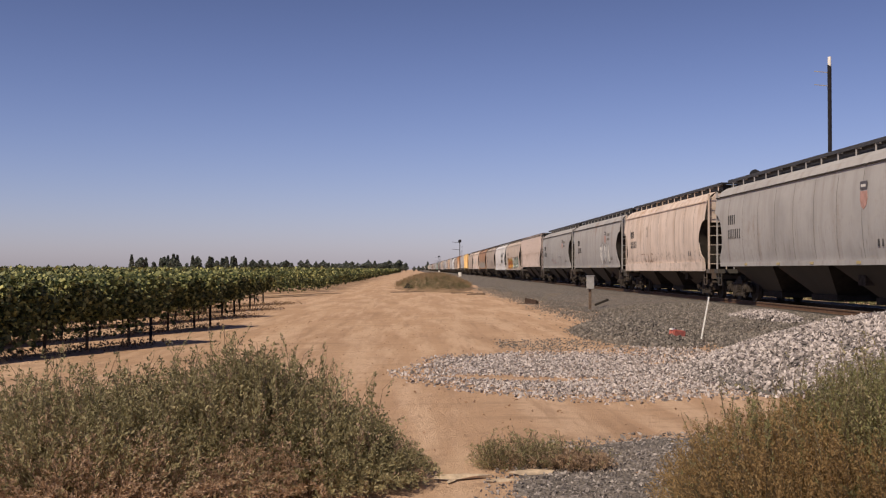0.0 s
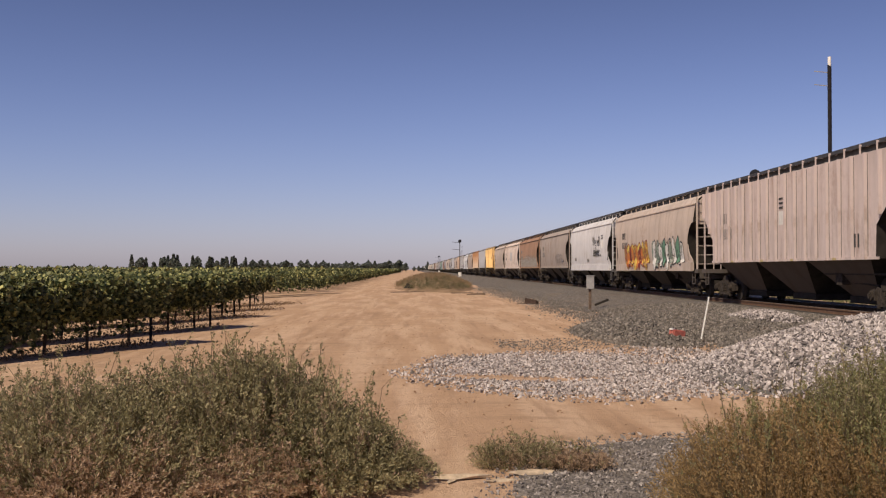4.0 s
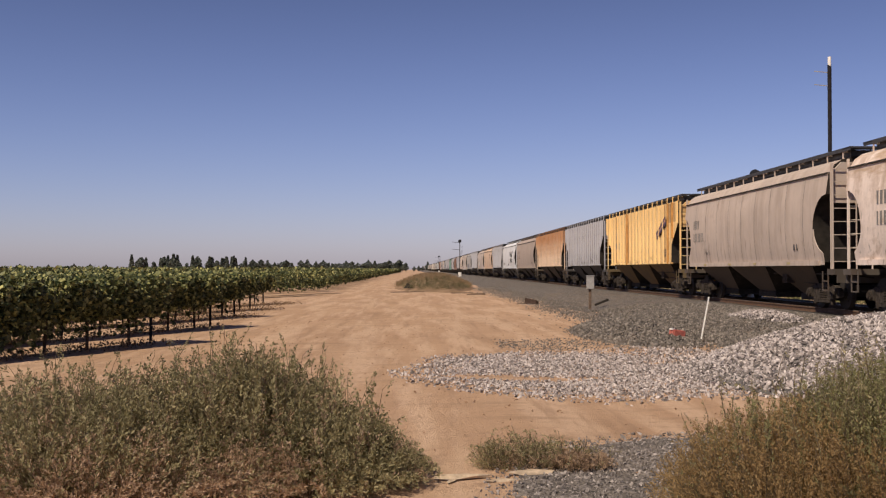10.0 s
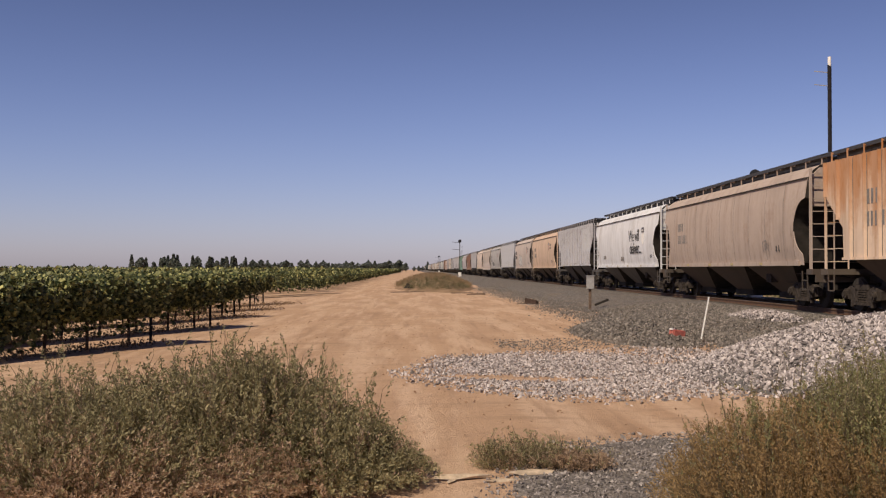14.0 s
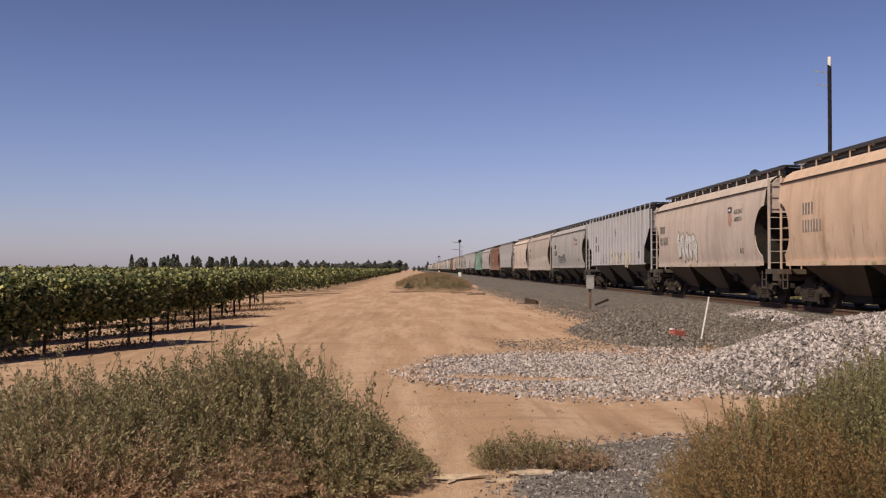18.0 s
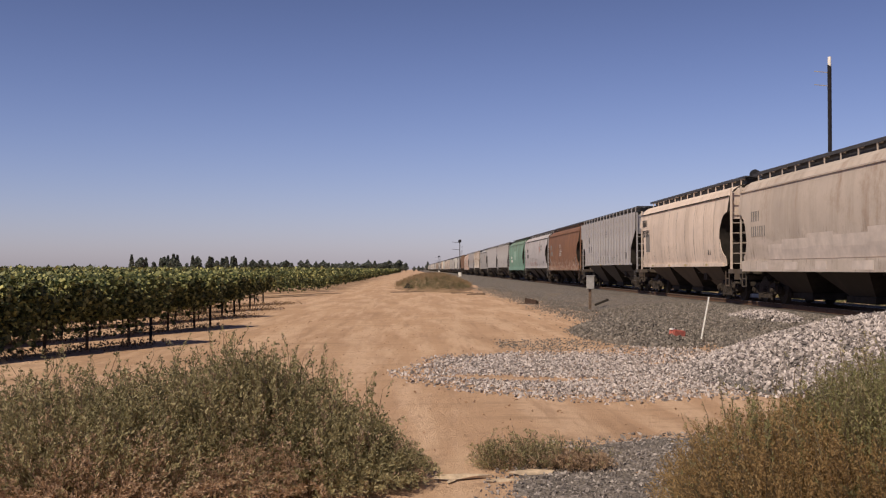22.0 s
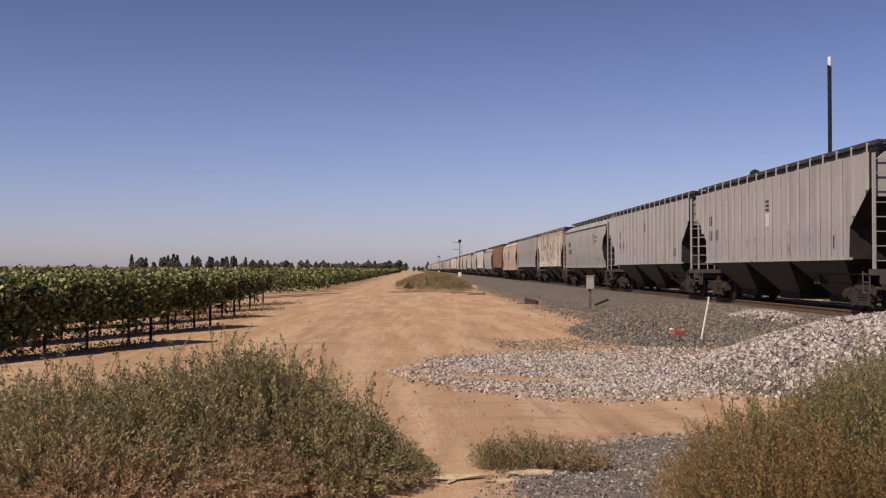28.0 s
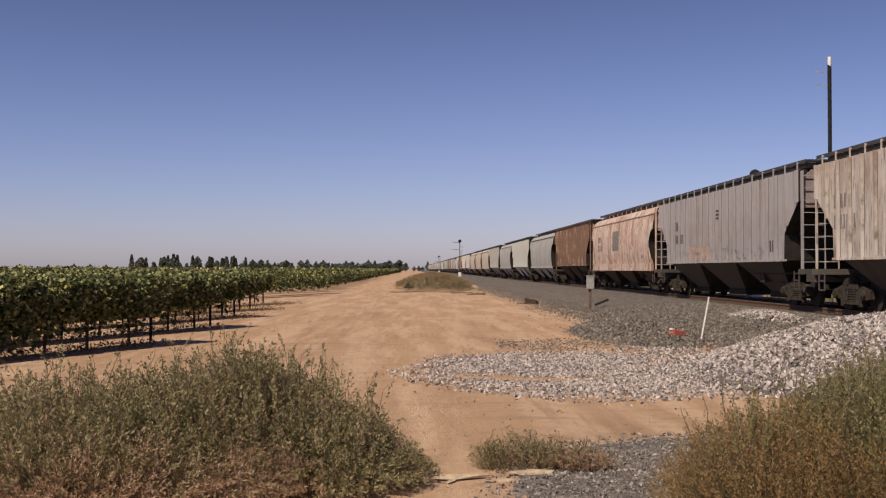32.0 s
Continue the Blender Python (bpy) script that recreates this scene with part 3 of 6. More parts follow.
beam(bm, (0, 0, -0.1), (0, 0, 1.45), 0.07, 0.07, 8)
post_me = mesh_of("row_post", bm, POLE_WOOD)


def vine(x, y, k, turn):
    v = empty("grapevine", pose(x, y, 0, 0, 0, turn))
    tagged(v, "leafy grapevine with a dark trunk in a vineyard row", "grapevine", "vines in the rows")
    shared("trunk", wood_meshes[k], v)
    shared("canopy", canopy_meshes[k], v)
    if x < -0.345 * y - 0.2:
        shared("low_leaves", skirt_meshes[k], v)
    return v


for row in range(1, 6):
    ye = 16.8 + row * END_STEP
    xe = -5.9 - 0.045 * (ye - 23.4) + 0.15 * rng.normal()
    reach = max(0.0, 0.3925 * ye - 6.4) / 0.766 + 5.0
    o = new("row_post", post_me)
    o.matrix_basis = pose(xe + 0.12, ye + 0.27, 0)
    tagged(o, "dark wooden end post of a vine row", "post", "end posts of the rows")
    s_ = 0.45
    while s_ < reach:
        x, y = xe - ROW_DIR[0] * s_, ye - ROW_DIR[1] * s_
        vine(x, y, int(rng.integers(0, 5)), ROW_TURN + rng.normal() * 3)
        s_ += 1.3 * (0.92 + 0.16 * rng.random())


def lay_row(V, xe, ye):
    """Turn leaves laid along x into a row that ends at (xe, ye)."""
    side = np.array([-ROW_DIR[1], ROW_DIR[0], 0.0])
    out = V[:, :1] * ROW_DIR + V[:, 1:2] * side
    out[:, 2] = V[:, 2]
    return out + np.array([xe, ye, 0])


# the block behind, row on row
VV, FF, base = [], [], 0
ye = 66.0
while ye < 560:
    reach = max(6.0, 0.3925 * ye - 6.4) / 0.766 + 14
    xe = ROW_END + 0.3 * rng.normal()
    size = 0.15 + 0.0011 * (ye - 60)
    count = int(reach * (95 if ye < 110 else 46 if ye < 200 else 26))
    V, F = leaf_cloud(count, (-reach, -0.6, 0.55), (0, 0.6, 1.66), size, rng)
    V2, F2 = leaf_cloud(1100 if ye < 160 else 500, (-9, -0.55, 0.30), (0, 0.55, 1.62), size * 0.85, rng)
    for v, f in ((V, F), (V2, F2)):
        VV.append(lay_row(v, xe, ye)), FF.append(f + base)
        base += len(v)
    ye += END_STEP if ye < 200 else END_STEP * 1.7
far = new("vineyard_rows", raw_mesh("vineyard_rows", np.concatenate(VV), np.concatenate(FF), VINE_LEAF))
tagged(far, "long green rows of grapevines reaching the horizon", "vineyard", kind="stuff")
# weeds and dead leaves under the rows
n = 2600
u_, w_ = rng.random(n), rng.integers(1, 6, n)
ye = 16.8 + w_ * END_STEP
P = np.stack([ROW_END - ROW_DIR[0] * u_ * 9 + 0.75 + rng.normal(size=n) * 0.28, ye - ROW_DIR[1] * u_ * 9 + rng.normal(size=n) * 0.3, np.full(n, 0.0)], 1)
o = new("row_litter", weed_mesh("row_litter", P, P + np.array([0, 0, 0.10]) + rng.normal(size=P.shape) * 0.05, 0.05, 5, 0.35, rng, plain("dead_leaf", (0.19, 0.125, 0.075), 0.9, 0, 0.45, 30), 0.0, 0.08))
tagged(o, "fallen leaves and weeds under the vine rows", "weeds", kind="stuff")


# ---------------------------------------------------------------- distant trees
def tree(x, y, h, w, shape, rng, name="tree", label="dark green tree far behind the vineyard"):
    t = empty(name, pose(x, y, 0))
    tagged(t, label, "tree", "trees on the horizon")
    bm = bmesh.new()
    beam(bm, (0, 0, 0), (0, 0, h * 0.6), w * 0.09, w * 0.09, 6)
    beam(bm, (0, 0, h * 0.35), (w * 0.25, 0, h * 0.7), w * 0.05, w * 0.05, 5)
    beam(bm, (0, 0, h * 0.35), (-w * 0.25, 0, h * 0.72), w * 0.05, w * 0.05, 5)
    part("trunk", bm, VINE_WOOD, t)
    n = 520
    u = rng.random(n)
    z = h * (0.12 + 0.88 * u)
    if shape == "cone":
        rad = w * 0.5 * (1.05 - u) ** 0.7
    else:
        rad = w * 0.5 * np.sqrt(np.clip(1 - (2 * u - 0.9) ** 2, 0.03, 1)) * (0.75 + 0.35 * np.sin(u * 9 + rng.random() * 6))
    a = rng.random(n) * 2 * np.pi
    r = rad * np.sqrt(rng.random(n))
    P = np.stack([r * np.cos(a), r * np.sin(a), z], 1)
    nr = rng.normal(size=(n, 3))
    nr /= np.linalg.norm(nr, axis=1, keepdims=True)
    s = np.cross(nr, rng.normal(size=(n, 3)))
    s /= np.linalg.norm(s, axis=1, keepdims=True)
    b = np.cross(nr, s)
    L = h * 0.058 * (0.6 + 0.8 * rng.random((n, 1)))
    q = np.stack([P - s * L, P + b * L, P + s * L, P - b * L], 1).reshape(-1, 3)
    ob = new("crown", raw_mesh("crown", q, np.arange(len(q)).reshape(-1, 4), TREE_LEAF))
    ob.parent = t
    return t


rng = np.random.default_rng(5)
FAR_Y = 640.0


def horizon_tree(px, top, wide, shape, y=FAR_Y):
    x = (px - 730) / 1860 * y
    tree(x, y + rng.uniform(-30, 30), (477 - top) / 1860 * y + EYE_Z, 1.0 * wide / 1860 * y, shape, rng)


for px, top, w in ((249, 456, 8), (259, 453, 9), (276, 457, 9), (290, 453, 10), (318, 452, 9), (341, 453, 8), (358, 455, 8)):
    horizon_tree(px, top, w, "cone")
for px, top, w in ((254, 457, 14), (267, 457, 18), (285, 455, 20), (312, 451, 16), (335, 454, 16), (352, 457, 14), (366, 456, 16), (300, 460, 20)):
    horizon_tree(px, top, w, "round")
for k in range(30):
    horizon_tree(246 + k * 7.1 + rng.uniform(-2, 2), 464 + rng.uniform(-2, 4), 13, "round")
for k in range(34):
    horizon_tree(470 + k * 7.4 + rng.uniform(-3, 3), 468 + rng.uniform(-2, 4), 14, "round", 850)
for k in range(11):
    horizon_tree(378 + k * 5.6, 455 + (k % 3) * 1.5, 8, "cone")
for k, px in enumerate(range(446, 724, 9)):
    horizon_tree(px + rng.uniform(-3, 3), 463 + rng.uniform(-3, 4), 14 + rng.uniform(-3, 6), "round", 800)
for px, top in ((45, 468), (95, 469), (118, 467), (170, 468), (210, 469), (757, 464), (764, 470), (733, 472), (741, 471), (748, 472)):
    horizon_tree(px, top, 9, "round", 800)

# ---------------------------------------------------------------- trackside things
def marker_post(x, y):
    z = float(bed_z(x, y))
    p = empty("marker_post", pose(x, y, z))
    tagged(p, "brown wooden post carrying a pale grey box", "post")
    bm = bmesh.new()
    box(bm, -0.05, 0.05, -0.05, 0.05, -0.1, 1.0)
    bmesh.ops.bevel(bm, geom=bm.edges[:], offset=0.008, segments=1, affect="EDGES")
    part("post", bm, WOOD, p)
    bm = bmesh.new()
    box(bm, -0.15, 0.15, -0.13, -0.055, 0.80, 1.30)
    bmesh.ops.bevel(bm, geom=bm.edges[:], offset=0.012, segments=2, affect="EDGES")
    b = part("box", bm, GREY_METAL, p, "pale grey metal box")
    bm = bmesh.new()
    box(bm, -0.165, 0.165, -0.145, -0.05, 1.30, 1.325)
    part("lid", bm, GREY_METAL, b)
    return p


marker_post(6.95, 41.0)

bm = bmesh.new()
beam(bm, (0, 0, -0.1), (0.21, 0.05, 0.93), 0.05, 0.022)
stake = obj("survey_stake", bm, WHITE)
stake.matrix_basis = pose(6.45, 23.4, 0.10)
tagged(stake, "white painted wooden stake leaning in the gravel", "stake")

# a dark tilted bar drawn for the streak right of the marker post
bm = bmesh.new()
beam(bm, (-0.28, -0.02, 0.03), (0.29, 0.08, 0.25), 0.05, 0.09)
board = obj("loose_board", bm, STEEL)
board.matrix_basis = pose(7.68, 42.5, float(bed_z(7.68, 42.5)))
tagged(board, "dark bar propped on the grey ballast", "board")

bm = bmesh.new()
box(bm, -0.16, 0.16, -0.10, 0.10, 0, 0.17)
bmesh.ops.bevel(bm, geom=bm.edges[:], offset=0.02, segments=2, affect="EDGES")
red = obj("red_block", bm, plain("dull_red", (0.46, 0.14, 0.11), 0.8, 0, 0.25, 14))
red.matrix_basis = pose(5.84, 23.1, 0.14, 4, 6, 20)
tagged(red, "dull red painted block lying in the gravel", "block")
bm = bmesh.new()
box(bm, -0.05, 0.05, -0.04, 0.04, 0, 0.035)
chip = obj("white_chip", bm, WHITE)
chip.matrix_basis = pose(5.73, 23.05, 0.32, 0, 0, 40)
tagged(chip, "small white chip lying on a red block", "chip")


def debris(x, y, turn):
    d = empty("rusty_debris", pose(x, y, float(ground_z(x, y)), 0, 0, turn))
    tagged(d, "rusty brown broken metal box lying on dirt", "scrap")
    bm = bmesh.new()
    prism(bm, [(-0.16, 0.02), (0.16, 0.0), (0.2, 0.2), (-0.12, 0.30)], -0.27, 0.30)
    for v in bm.verts:
        v.co.z -= 0.30 * max(0, v.co.x) * (v.co.z > 0.1)
    part("box", bm, plain("rusty_box", (0.052, 0.033, 0.025), 0.9, 0, 0.5, 8), d)
    bm = bmesh.new()
    beam(bm, (-0.65, -0.1, 0.03), (-0.2, -0.2, 0.05), 0.08, 0.05)
    part("broken_plank", bm, WOOD, d)
    return d


debris(5.6, 49.5, -25)
for x, y, l, a in ((-0.9, 75, 1.3, 8), (0.3, 75.6, 1.0, -14), (3.4, 72, 1.5, -5), (4.4, 71, 0.9, -20), (4.1, 67.5, 1.2, 6)):
    bm = bmesh.new()
    beam(bm, (-l / 2, 0, 0.03), (l / 2, 0.2, 0.04), 0.16, 0.06)
    b = obj("old_sleeper", bm, WOOD)
    b.matrix_basis = pose(x, y, 0, 0, 0, a)
    tagged(b, "dark weathered timber lying flat on dirt", "timber", "timbers by the mound")


# the weedy mound
def mound_z(x, y):
    return 1.05 * lump(x, y, 1.9, 98, 3.7, 22) + 0.22 * lump(x, y, 1.9, 82, 2.9, 8)


m = sheet("dirt_mound", np.linspace(-3.2, 6.6, 34), np.linspace(70, 120, 60),
          lambda x, y: np.where(mound_z(x, y) > 0.02, ground_z(x, y) + mound_z(x, y) + 0.22 * wobble(x * 0.7, y * 0.35), -0.2), plain("mound_earth", (0.25, 0.165, 0.10), 0.95, 0, 0.35, 0.8))
tagged(m, "low brown earth mound grown over with weeds", "mound", kind="structure")
rng = np.random.default_rng(15)
n = 6000
px, py = rng.uniform(-2.6, 6.0, n), rng.uniform(73, 118, n)
keep = mound_z(px, py) > 0.1
px, py = px[keep], py[keep]
b = np.stack([px, py, mound_z(px, py)], 1)
t = b + rng.normal(size=b.shape) * np.array([0.15, 0.15, 0]) + np.array([0, 0, 1]) * rng.uniform(0.15, 0.42, (len(px), 1))
g = ((94 - py) * 0.09 - (px - 2.0) * 0.10 + 0.6 * wobble(px * 0.5, py * 0.2) + rng.normal(size=len(px)) * 0.35) > 0.75
grass = empty("mound_weeds", pose(0, 0, 0))
tagged(grass, "dry brown and green weeds on the mound", "weeds", kind="stuff")
for key, sel, mat in (("dry_weeds", ~g, plain("straw", (0.265, 0.185, 0.11), 0.9, 0, 0.4, 1.5)), ("green_weeds", g, leafy("mound_weed", (0.13, 0.12, 0.06), (0.24, 0.215, 0.11), 0.8, 0.3))):
    o = new(key, weed_mesh(key, b[sel], t[sel], 0.075, 20, 0.22, rng, mat, 0.0, 0.14))
    o.parent = grass


bm = bmesh.new()
prism(bm, [(-0.3, 0), (0.3, 0), (0.05, 0.36)], -0.22, 0.22)
o = obj("dark_scrap", bm, STEEL)
o.matrix_basis = pose(-0.3, 82, float(mound_z(-0.3, 82)) + 0.02, 0, 0, 60)
tagged(o, "dark bent sheet standing on the mound edge", "scrap")


rng = np.random.default_rng(33)
n = 5200
px, py = 18.3 + 16 * rng.random(n) ** 1.7, 22 + 160 * rng.random(n) ** 1.8
b = np.stack([px, py, ground_z(px, py)], 1)
t = b + rng.normal(size=b.shape) * np.array([0.2, 0.2, 0]) + np.array([0, 0, 1]) * rng.uniform(0.2, 0.75, (n, 1))
verge = empty("verge_weeds", pose(0, 0, 0))
tagged(verge, "dry and green weeds beyond the railway", "weeds", kind="stuff")
for key, sel, mat in (("dry_weeds", np.arange(n) % 3 == 0, WEED_GREEN), ("green_weeds", np.arange(n) % 3 > 0, WEED_BRIGHT)):
    o = new(key, weed_mesh(key, b[sel], t[sel], 0.13, 16, 0.25, rng, mat, 0.0, 0.2))
    o.parent = verge


def signal(x, y, h, both=True):
    s = empty("railway_signal", pose(x, y, float(bed_z(x, y))))
    tagged(s, "dark railway colour-light signal on a tall mast", "railway signal", "signals along the line")
    bm = bmesh.new()
    beam(bm, (0, 0, 0), (0, 0, h), 0.13, 0.13, 10)
    part("mast", bm, STEEL, s)
    bm = bmesh.new()
    box(bm, -0.28, 0.28, -0.28, 0.28, -0.2, 0.75)
    bmesh.ops.bevel(bm, geom=bm.edges[:], offset=0.03, segments=1, affect="EDGES")
    part("base_box", bm, WHITE, s, "white base cabinet")
    bm = bmesh.new()
    disc(bm, (0, -0.12, h), (0, 1, 0), 0.30 if both else 0.26, 0.03, 28)
    hd = part("target", bm, BLACK, s, "round black target disc")
    bm = bmesh.new()
    disc(bm, (0, -0.22, h), (0, 1, 0), 0.12, 0.2, 16)
    part("lens_hood", bm, LENS, hd)
    bm = bmesh.new()
    box(bm, -0.12, 0.12, -0.1, 0.2, h - 0.3, h + 0.12)
    part("housing", bm, BLACK, s)
    if both:
        for zz in (h - 0.25, h - 1.55):
            bm = bmesh.new()
            beam(bm, (-1.3, 0.1, zz), (0, 0.1, zz), 0.05, 0.05)
            beam(bm, (-1.3, 0.1, zz), (-1.3, 0.1, zz + 0.18), 0.05, 0.05)
            beam(bm, (-0.6, 0.1, zz), (-0.6, 0.1, zz + 0.16), 0.05, 0.05)
            part("bracket", bm, STEEL, s)
        bm = bmesh.new()
        for k in range(14):
            beam(bm, (0.12, 0.1, 0.8 + k * 0.35), (0.42, 0.1, 0.8 + k * 0.35), 0.03, 0.03)
        beam(bm, (0.42, 0.1, 0.6), (0.42, 0.1, 5.6), 0.03, 0.03)
        part("ladder", bm, STEEL, s)
    return s


signal(8.7, 193, 6.5)
signal(8.7, 345, 5.4)
# the one beyond the track
s2 = signal(15.9, 48.4, 5.69, False)

pole = empty("utility_pole", pose(20.2, 50.2, 0))
tagged(pole, "tall dark brown wooden utility pole with white cap", "utility pole")
bm = bmesh.new()
beam(bm, (0, 0, -0.3), (0, 0, 6), 0.22, 0.22, 12)
beam(bm, (0, 0, 5.9), (0, 0, 11.55), 0.19, 0.19, 12)
part("shaft", bm, POLE_WOOD, pole)
bm = bmesh.new()
beam(bm, (0, 0, 11.5), (0, 0, 11.95), 0.20, 0.16, 12)
part("cap", bm, WHITE, pole, "whitish cap")
for zz in (11.25, 10.6):
    bm = bmesh.new()
    beam(bm, (-0.75, 0, zz), (-0.1, 0, zz - 0.06), 0.035, 0.035)
    part("cross_arm", bm, GREY_METAL, pole)

# pale stone pieces beside the gravel
SLAB = plain("pale_slab", (0.46, 0.36, 0.26), 0.95, 0, 0.3, 18)
for k, (x, y, l, w, h, a) in enumerate(((0.42, 8.25, 0.25, 0.09, 0.06, 6), (0.66, 8.12, 0.10, 0.07, 0.04, 12), (0.91, 8.36, 0.19, 0.10, 0.07, 5), (1.12, 8.33, 0.08, 0.06, 0.03, 30),
                                        (0.80, 8.18, 0.09, 0.06, 0.03, 40), (1.50, 8.05, 0.09, 0.05, 0.025, 10), (0.30, 8.15, 0.07, 0.05, 0.025, 70), (1.0, 8.0, 0.06, 0.04, 0.02, 20))):
    V, F = ROCKS[k]
    o = new("stone_slab", raw_mesh("stone_slab", V * np.array([l, w, h]), F, SLAB))
    o.matrix_basis = pose(x, y, h * 0.5, 0, 0, a)
    tagged(o, "pale broken stone piece lying on dirt", "stone", "slabs by the gravel")


# ---------------------------------------------------------------- freight cars


def half_width(z, kind):
    """Half the body's width at a height above the rail."""
    if kind == "ribbed":
        pts = [(1.3, 1.52), (4.13, 1.52), (4.16, 1.42), (4.20, 0.75), (4.23, 0.0)]
    else:
        pts = [(1.0, 1.44), (1.43, 1.50), (1.8, 1.56), (2.4, 1.60), (3.2, 1.585), (3.78, 1.50), (3.86, 1.50), (3.90, 1.43), (4.08, 1.33), (4.22, 1.12), (4.31, 0.78), (4.35, 0.0)]
    for (a, wa), (b, wb) in zip(pts, pts[1:]):
        if z <= b:
            return wa + (wb - wa) * max(0, (z - a)) / (b - a)
    return 0.0


def car_body(length, kind, cut=1.2, cut_hi=3.2, cut_lo=2.27, sill=1.43):
    """The hopper's shell, with its ends cut back below the roof."""
    a = length / 2 - 0.68
    bm = bmesh.new()
    if kind == "ribbed":
        zs = [sill, 1.7, 2.2, 2.7, 3.2, 3.7, 4.13, 4.16, 4.18, 4.20]
    else:
        zs = [sill, 1.6, 1.8, 2.1, 2.4, 2.8, 3.2, 3.45, 3.65, 3.78, 3.86, 3.90, 3.99, 4.08, 4.15, 4.22, 4.27, 4.31]
    ys = [-a + cut * u for u in (0, 0.3, 0.55, 0.75, 0.9, 0.97, 1.0)] + [-a + cut + 0.05]
    inner = np.linspace(-a + cut + 0.6, a - cut - 0.6, 12)
    ys = ys + list(inner) + [-y for y in ys[::-1]]

    def low(y):
        d = a - abs(y)
        if d >= cut + 0.049:
            return sill
        if kind == "ribbed":
            return cut_hi + (cut_lo - cut_hi) * min(1, d / cut)
        u = min(1, d / cut)
        return cut_lo + (cut_hi - cut_lo) * math.sqrt(max(0.0, 1 - u * u))
    rings = []
    for y in ys:
        lo = low(y)
        col = []
        for s in (-1, 1):
            side = []
            for z in zs:
                zz = max(z, lo + 0.001 * z)
                side.append(bm.verts.new((s * half_width(zz, kind), y, zz)))
            col.append(side)
        rings.append(col[0] + col[1][::-1])
    n = len(rings[0])
    for p, q in zip(rings, rings[1:]):
        for i in range(n):
            j = (i + 1) % n
            bm.faces.new((p[i], p[j], q[j], q[i]))
    bm.faces.new(rings[0][::-1])
    bm.faces.new(rings[-1])
    bmesh.ops.recalc_face_normals(bm, faces=bm.faces[:])
    for f in bm.faces:                                   # the sloped end sheets, the recess's shade painted near-black
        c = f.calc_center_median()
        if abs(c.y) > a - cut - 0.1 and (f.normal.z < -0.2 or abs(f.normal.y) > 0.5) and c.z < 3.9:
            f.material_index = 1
    return bm


def hopper_bay(l, top):
    """A sloping discharge chute and its gate frame."""
    bm = bmesh.new()
    r = [[(-1.46, -l / 2, top), (1.46, -l / 2, top), (1.46, l / 2, top), (-1.46, l / 2, top)],
         [(-0.62, -l * 0.2, 0.40), (0.62, -l * 0.2, 0.40), (0.62, l * 0.2, 0.40), (-0.62, l * 0.2, 0.40)],
         [(-0.66, -l * 0.22, 0.39), (0.66, -l * 0.22, 0.39), (0.66, l * 0.22, 0.39), (-0.66, l * 0.22, 0.39)],
         [(-0.66, -l * 0.22, 0.20), (0.66, -l * 0.22, 0.20), (0.66, l * 0.22, 0.20), (-0.66, l * 0.22, 0.20)]]
    vs = [[bm.verts.new(p) for p in k] for k in r]
    for p, q in zip(vs, vs[1:]):
        for i in range(4):
            j = (i + 1) % 4
            bm.faces.new((p[i], p[j], q[j], q[i]))
    bm.faces.new(vs[-1])
    bm.faces.new(vs[0][::-1])
    bmesh.ops.recalc_face_normals(bm, faces=bm.faces[:])
    for f in bm.faces:                                   # cross sheets and gates: shade between the bays, with grime, painted near-black
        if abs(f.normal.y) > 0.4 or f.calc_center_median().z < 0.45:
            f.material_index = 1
    return bm


def side_frame():
    """One cast side of a truck: arched top, sprung window, bearing caps and brake beam ends."""
    bm = bmesh.new()
    for m in (-1, 1):
        prism(bm, [(m * 1.15, 0.36), (m * 0.80, 0.33), (m * 0.52, 0.24), (m * 0.36, 0.30), (m * 0.36, 0.60), (m * 0.72, 0.70), (m * 1.15, 0.58)], -1.10, -0.97)
        prism(bm, [(m * 1.06, 0.34), (m * 0.72, 0.34), (m * 0.74, 0.62), (m * 1.04, 0.62)], -1.15, -0.99)
        disc(bm, (-1.17, m * 0.89, 0.46), (1, 0, 0), 0.12, 0.10, 14)
        disc(bm, (-1.23, m * 0.89, 0.46), (1, 0, 0), 0.07, 0.05, 12)
        beam(bm, (-1.06, m * 0.30, 0.24), (-1.06, m * 0.30, 0.62), 0.08, 0.08)
        box(bm, -1.13, -1.02, m * 0.62 - 0.05, m * 0.62 + 0.05, 0.14, 0.30)
    box(bm, -1.12, -0.97, -0.44, 0.44, 0.60, 0.74)
    box(bm, -1.14, -0.95, -0.52, 0.52, 0.19, 0.27)
    for y in (-0.19, 0.0, 0.19):
        for k in range(5):
            disc(bm, (-1.05, y, 0.30 + k * 0.066), (0, 0, 1), 0.085, 0.038, 10)
    return bm


def wheelset():
    bm = bmesh.new()
    beam(bm, (-1.0, 0, 0), (1.0, 0, 0), 0.16, 0.16, 12)
    for s in (-1, 1):
        disc(bm, (s * 0.77, 0, 0), (1, 0, 0), 0.457, 0.10, 28)
        disc(bm, (s * 0.71, 0, 0), (1, 0, 0), 0.485, 0.03, 28)
        disc(bm, (s * 0.83, 0, 0), (1, 0, 0), 0.17, 0.06, 14)
        for k in range(3):
            t = k * 2.09
            box(bm, s * 0.80, s * 0.83, 0.28 * math.cos(t) - 0.03, 0.28 * math.cos(t) + 0.03, 0.28 * math.sin(t) - 0.03, 0.28 * math.sin(t) + 0.03)
    return bm


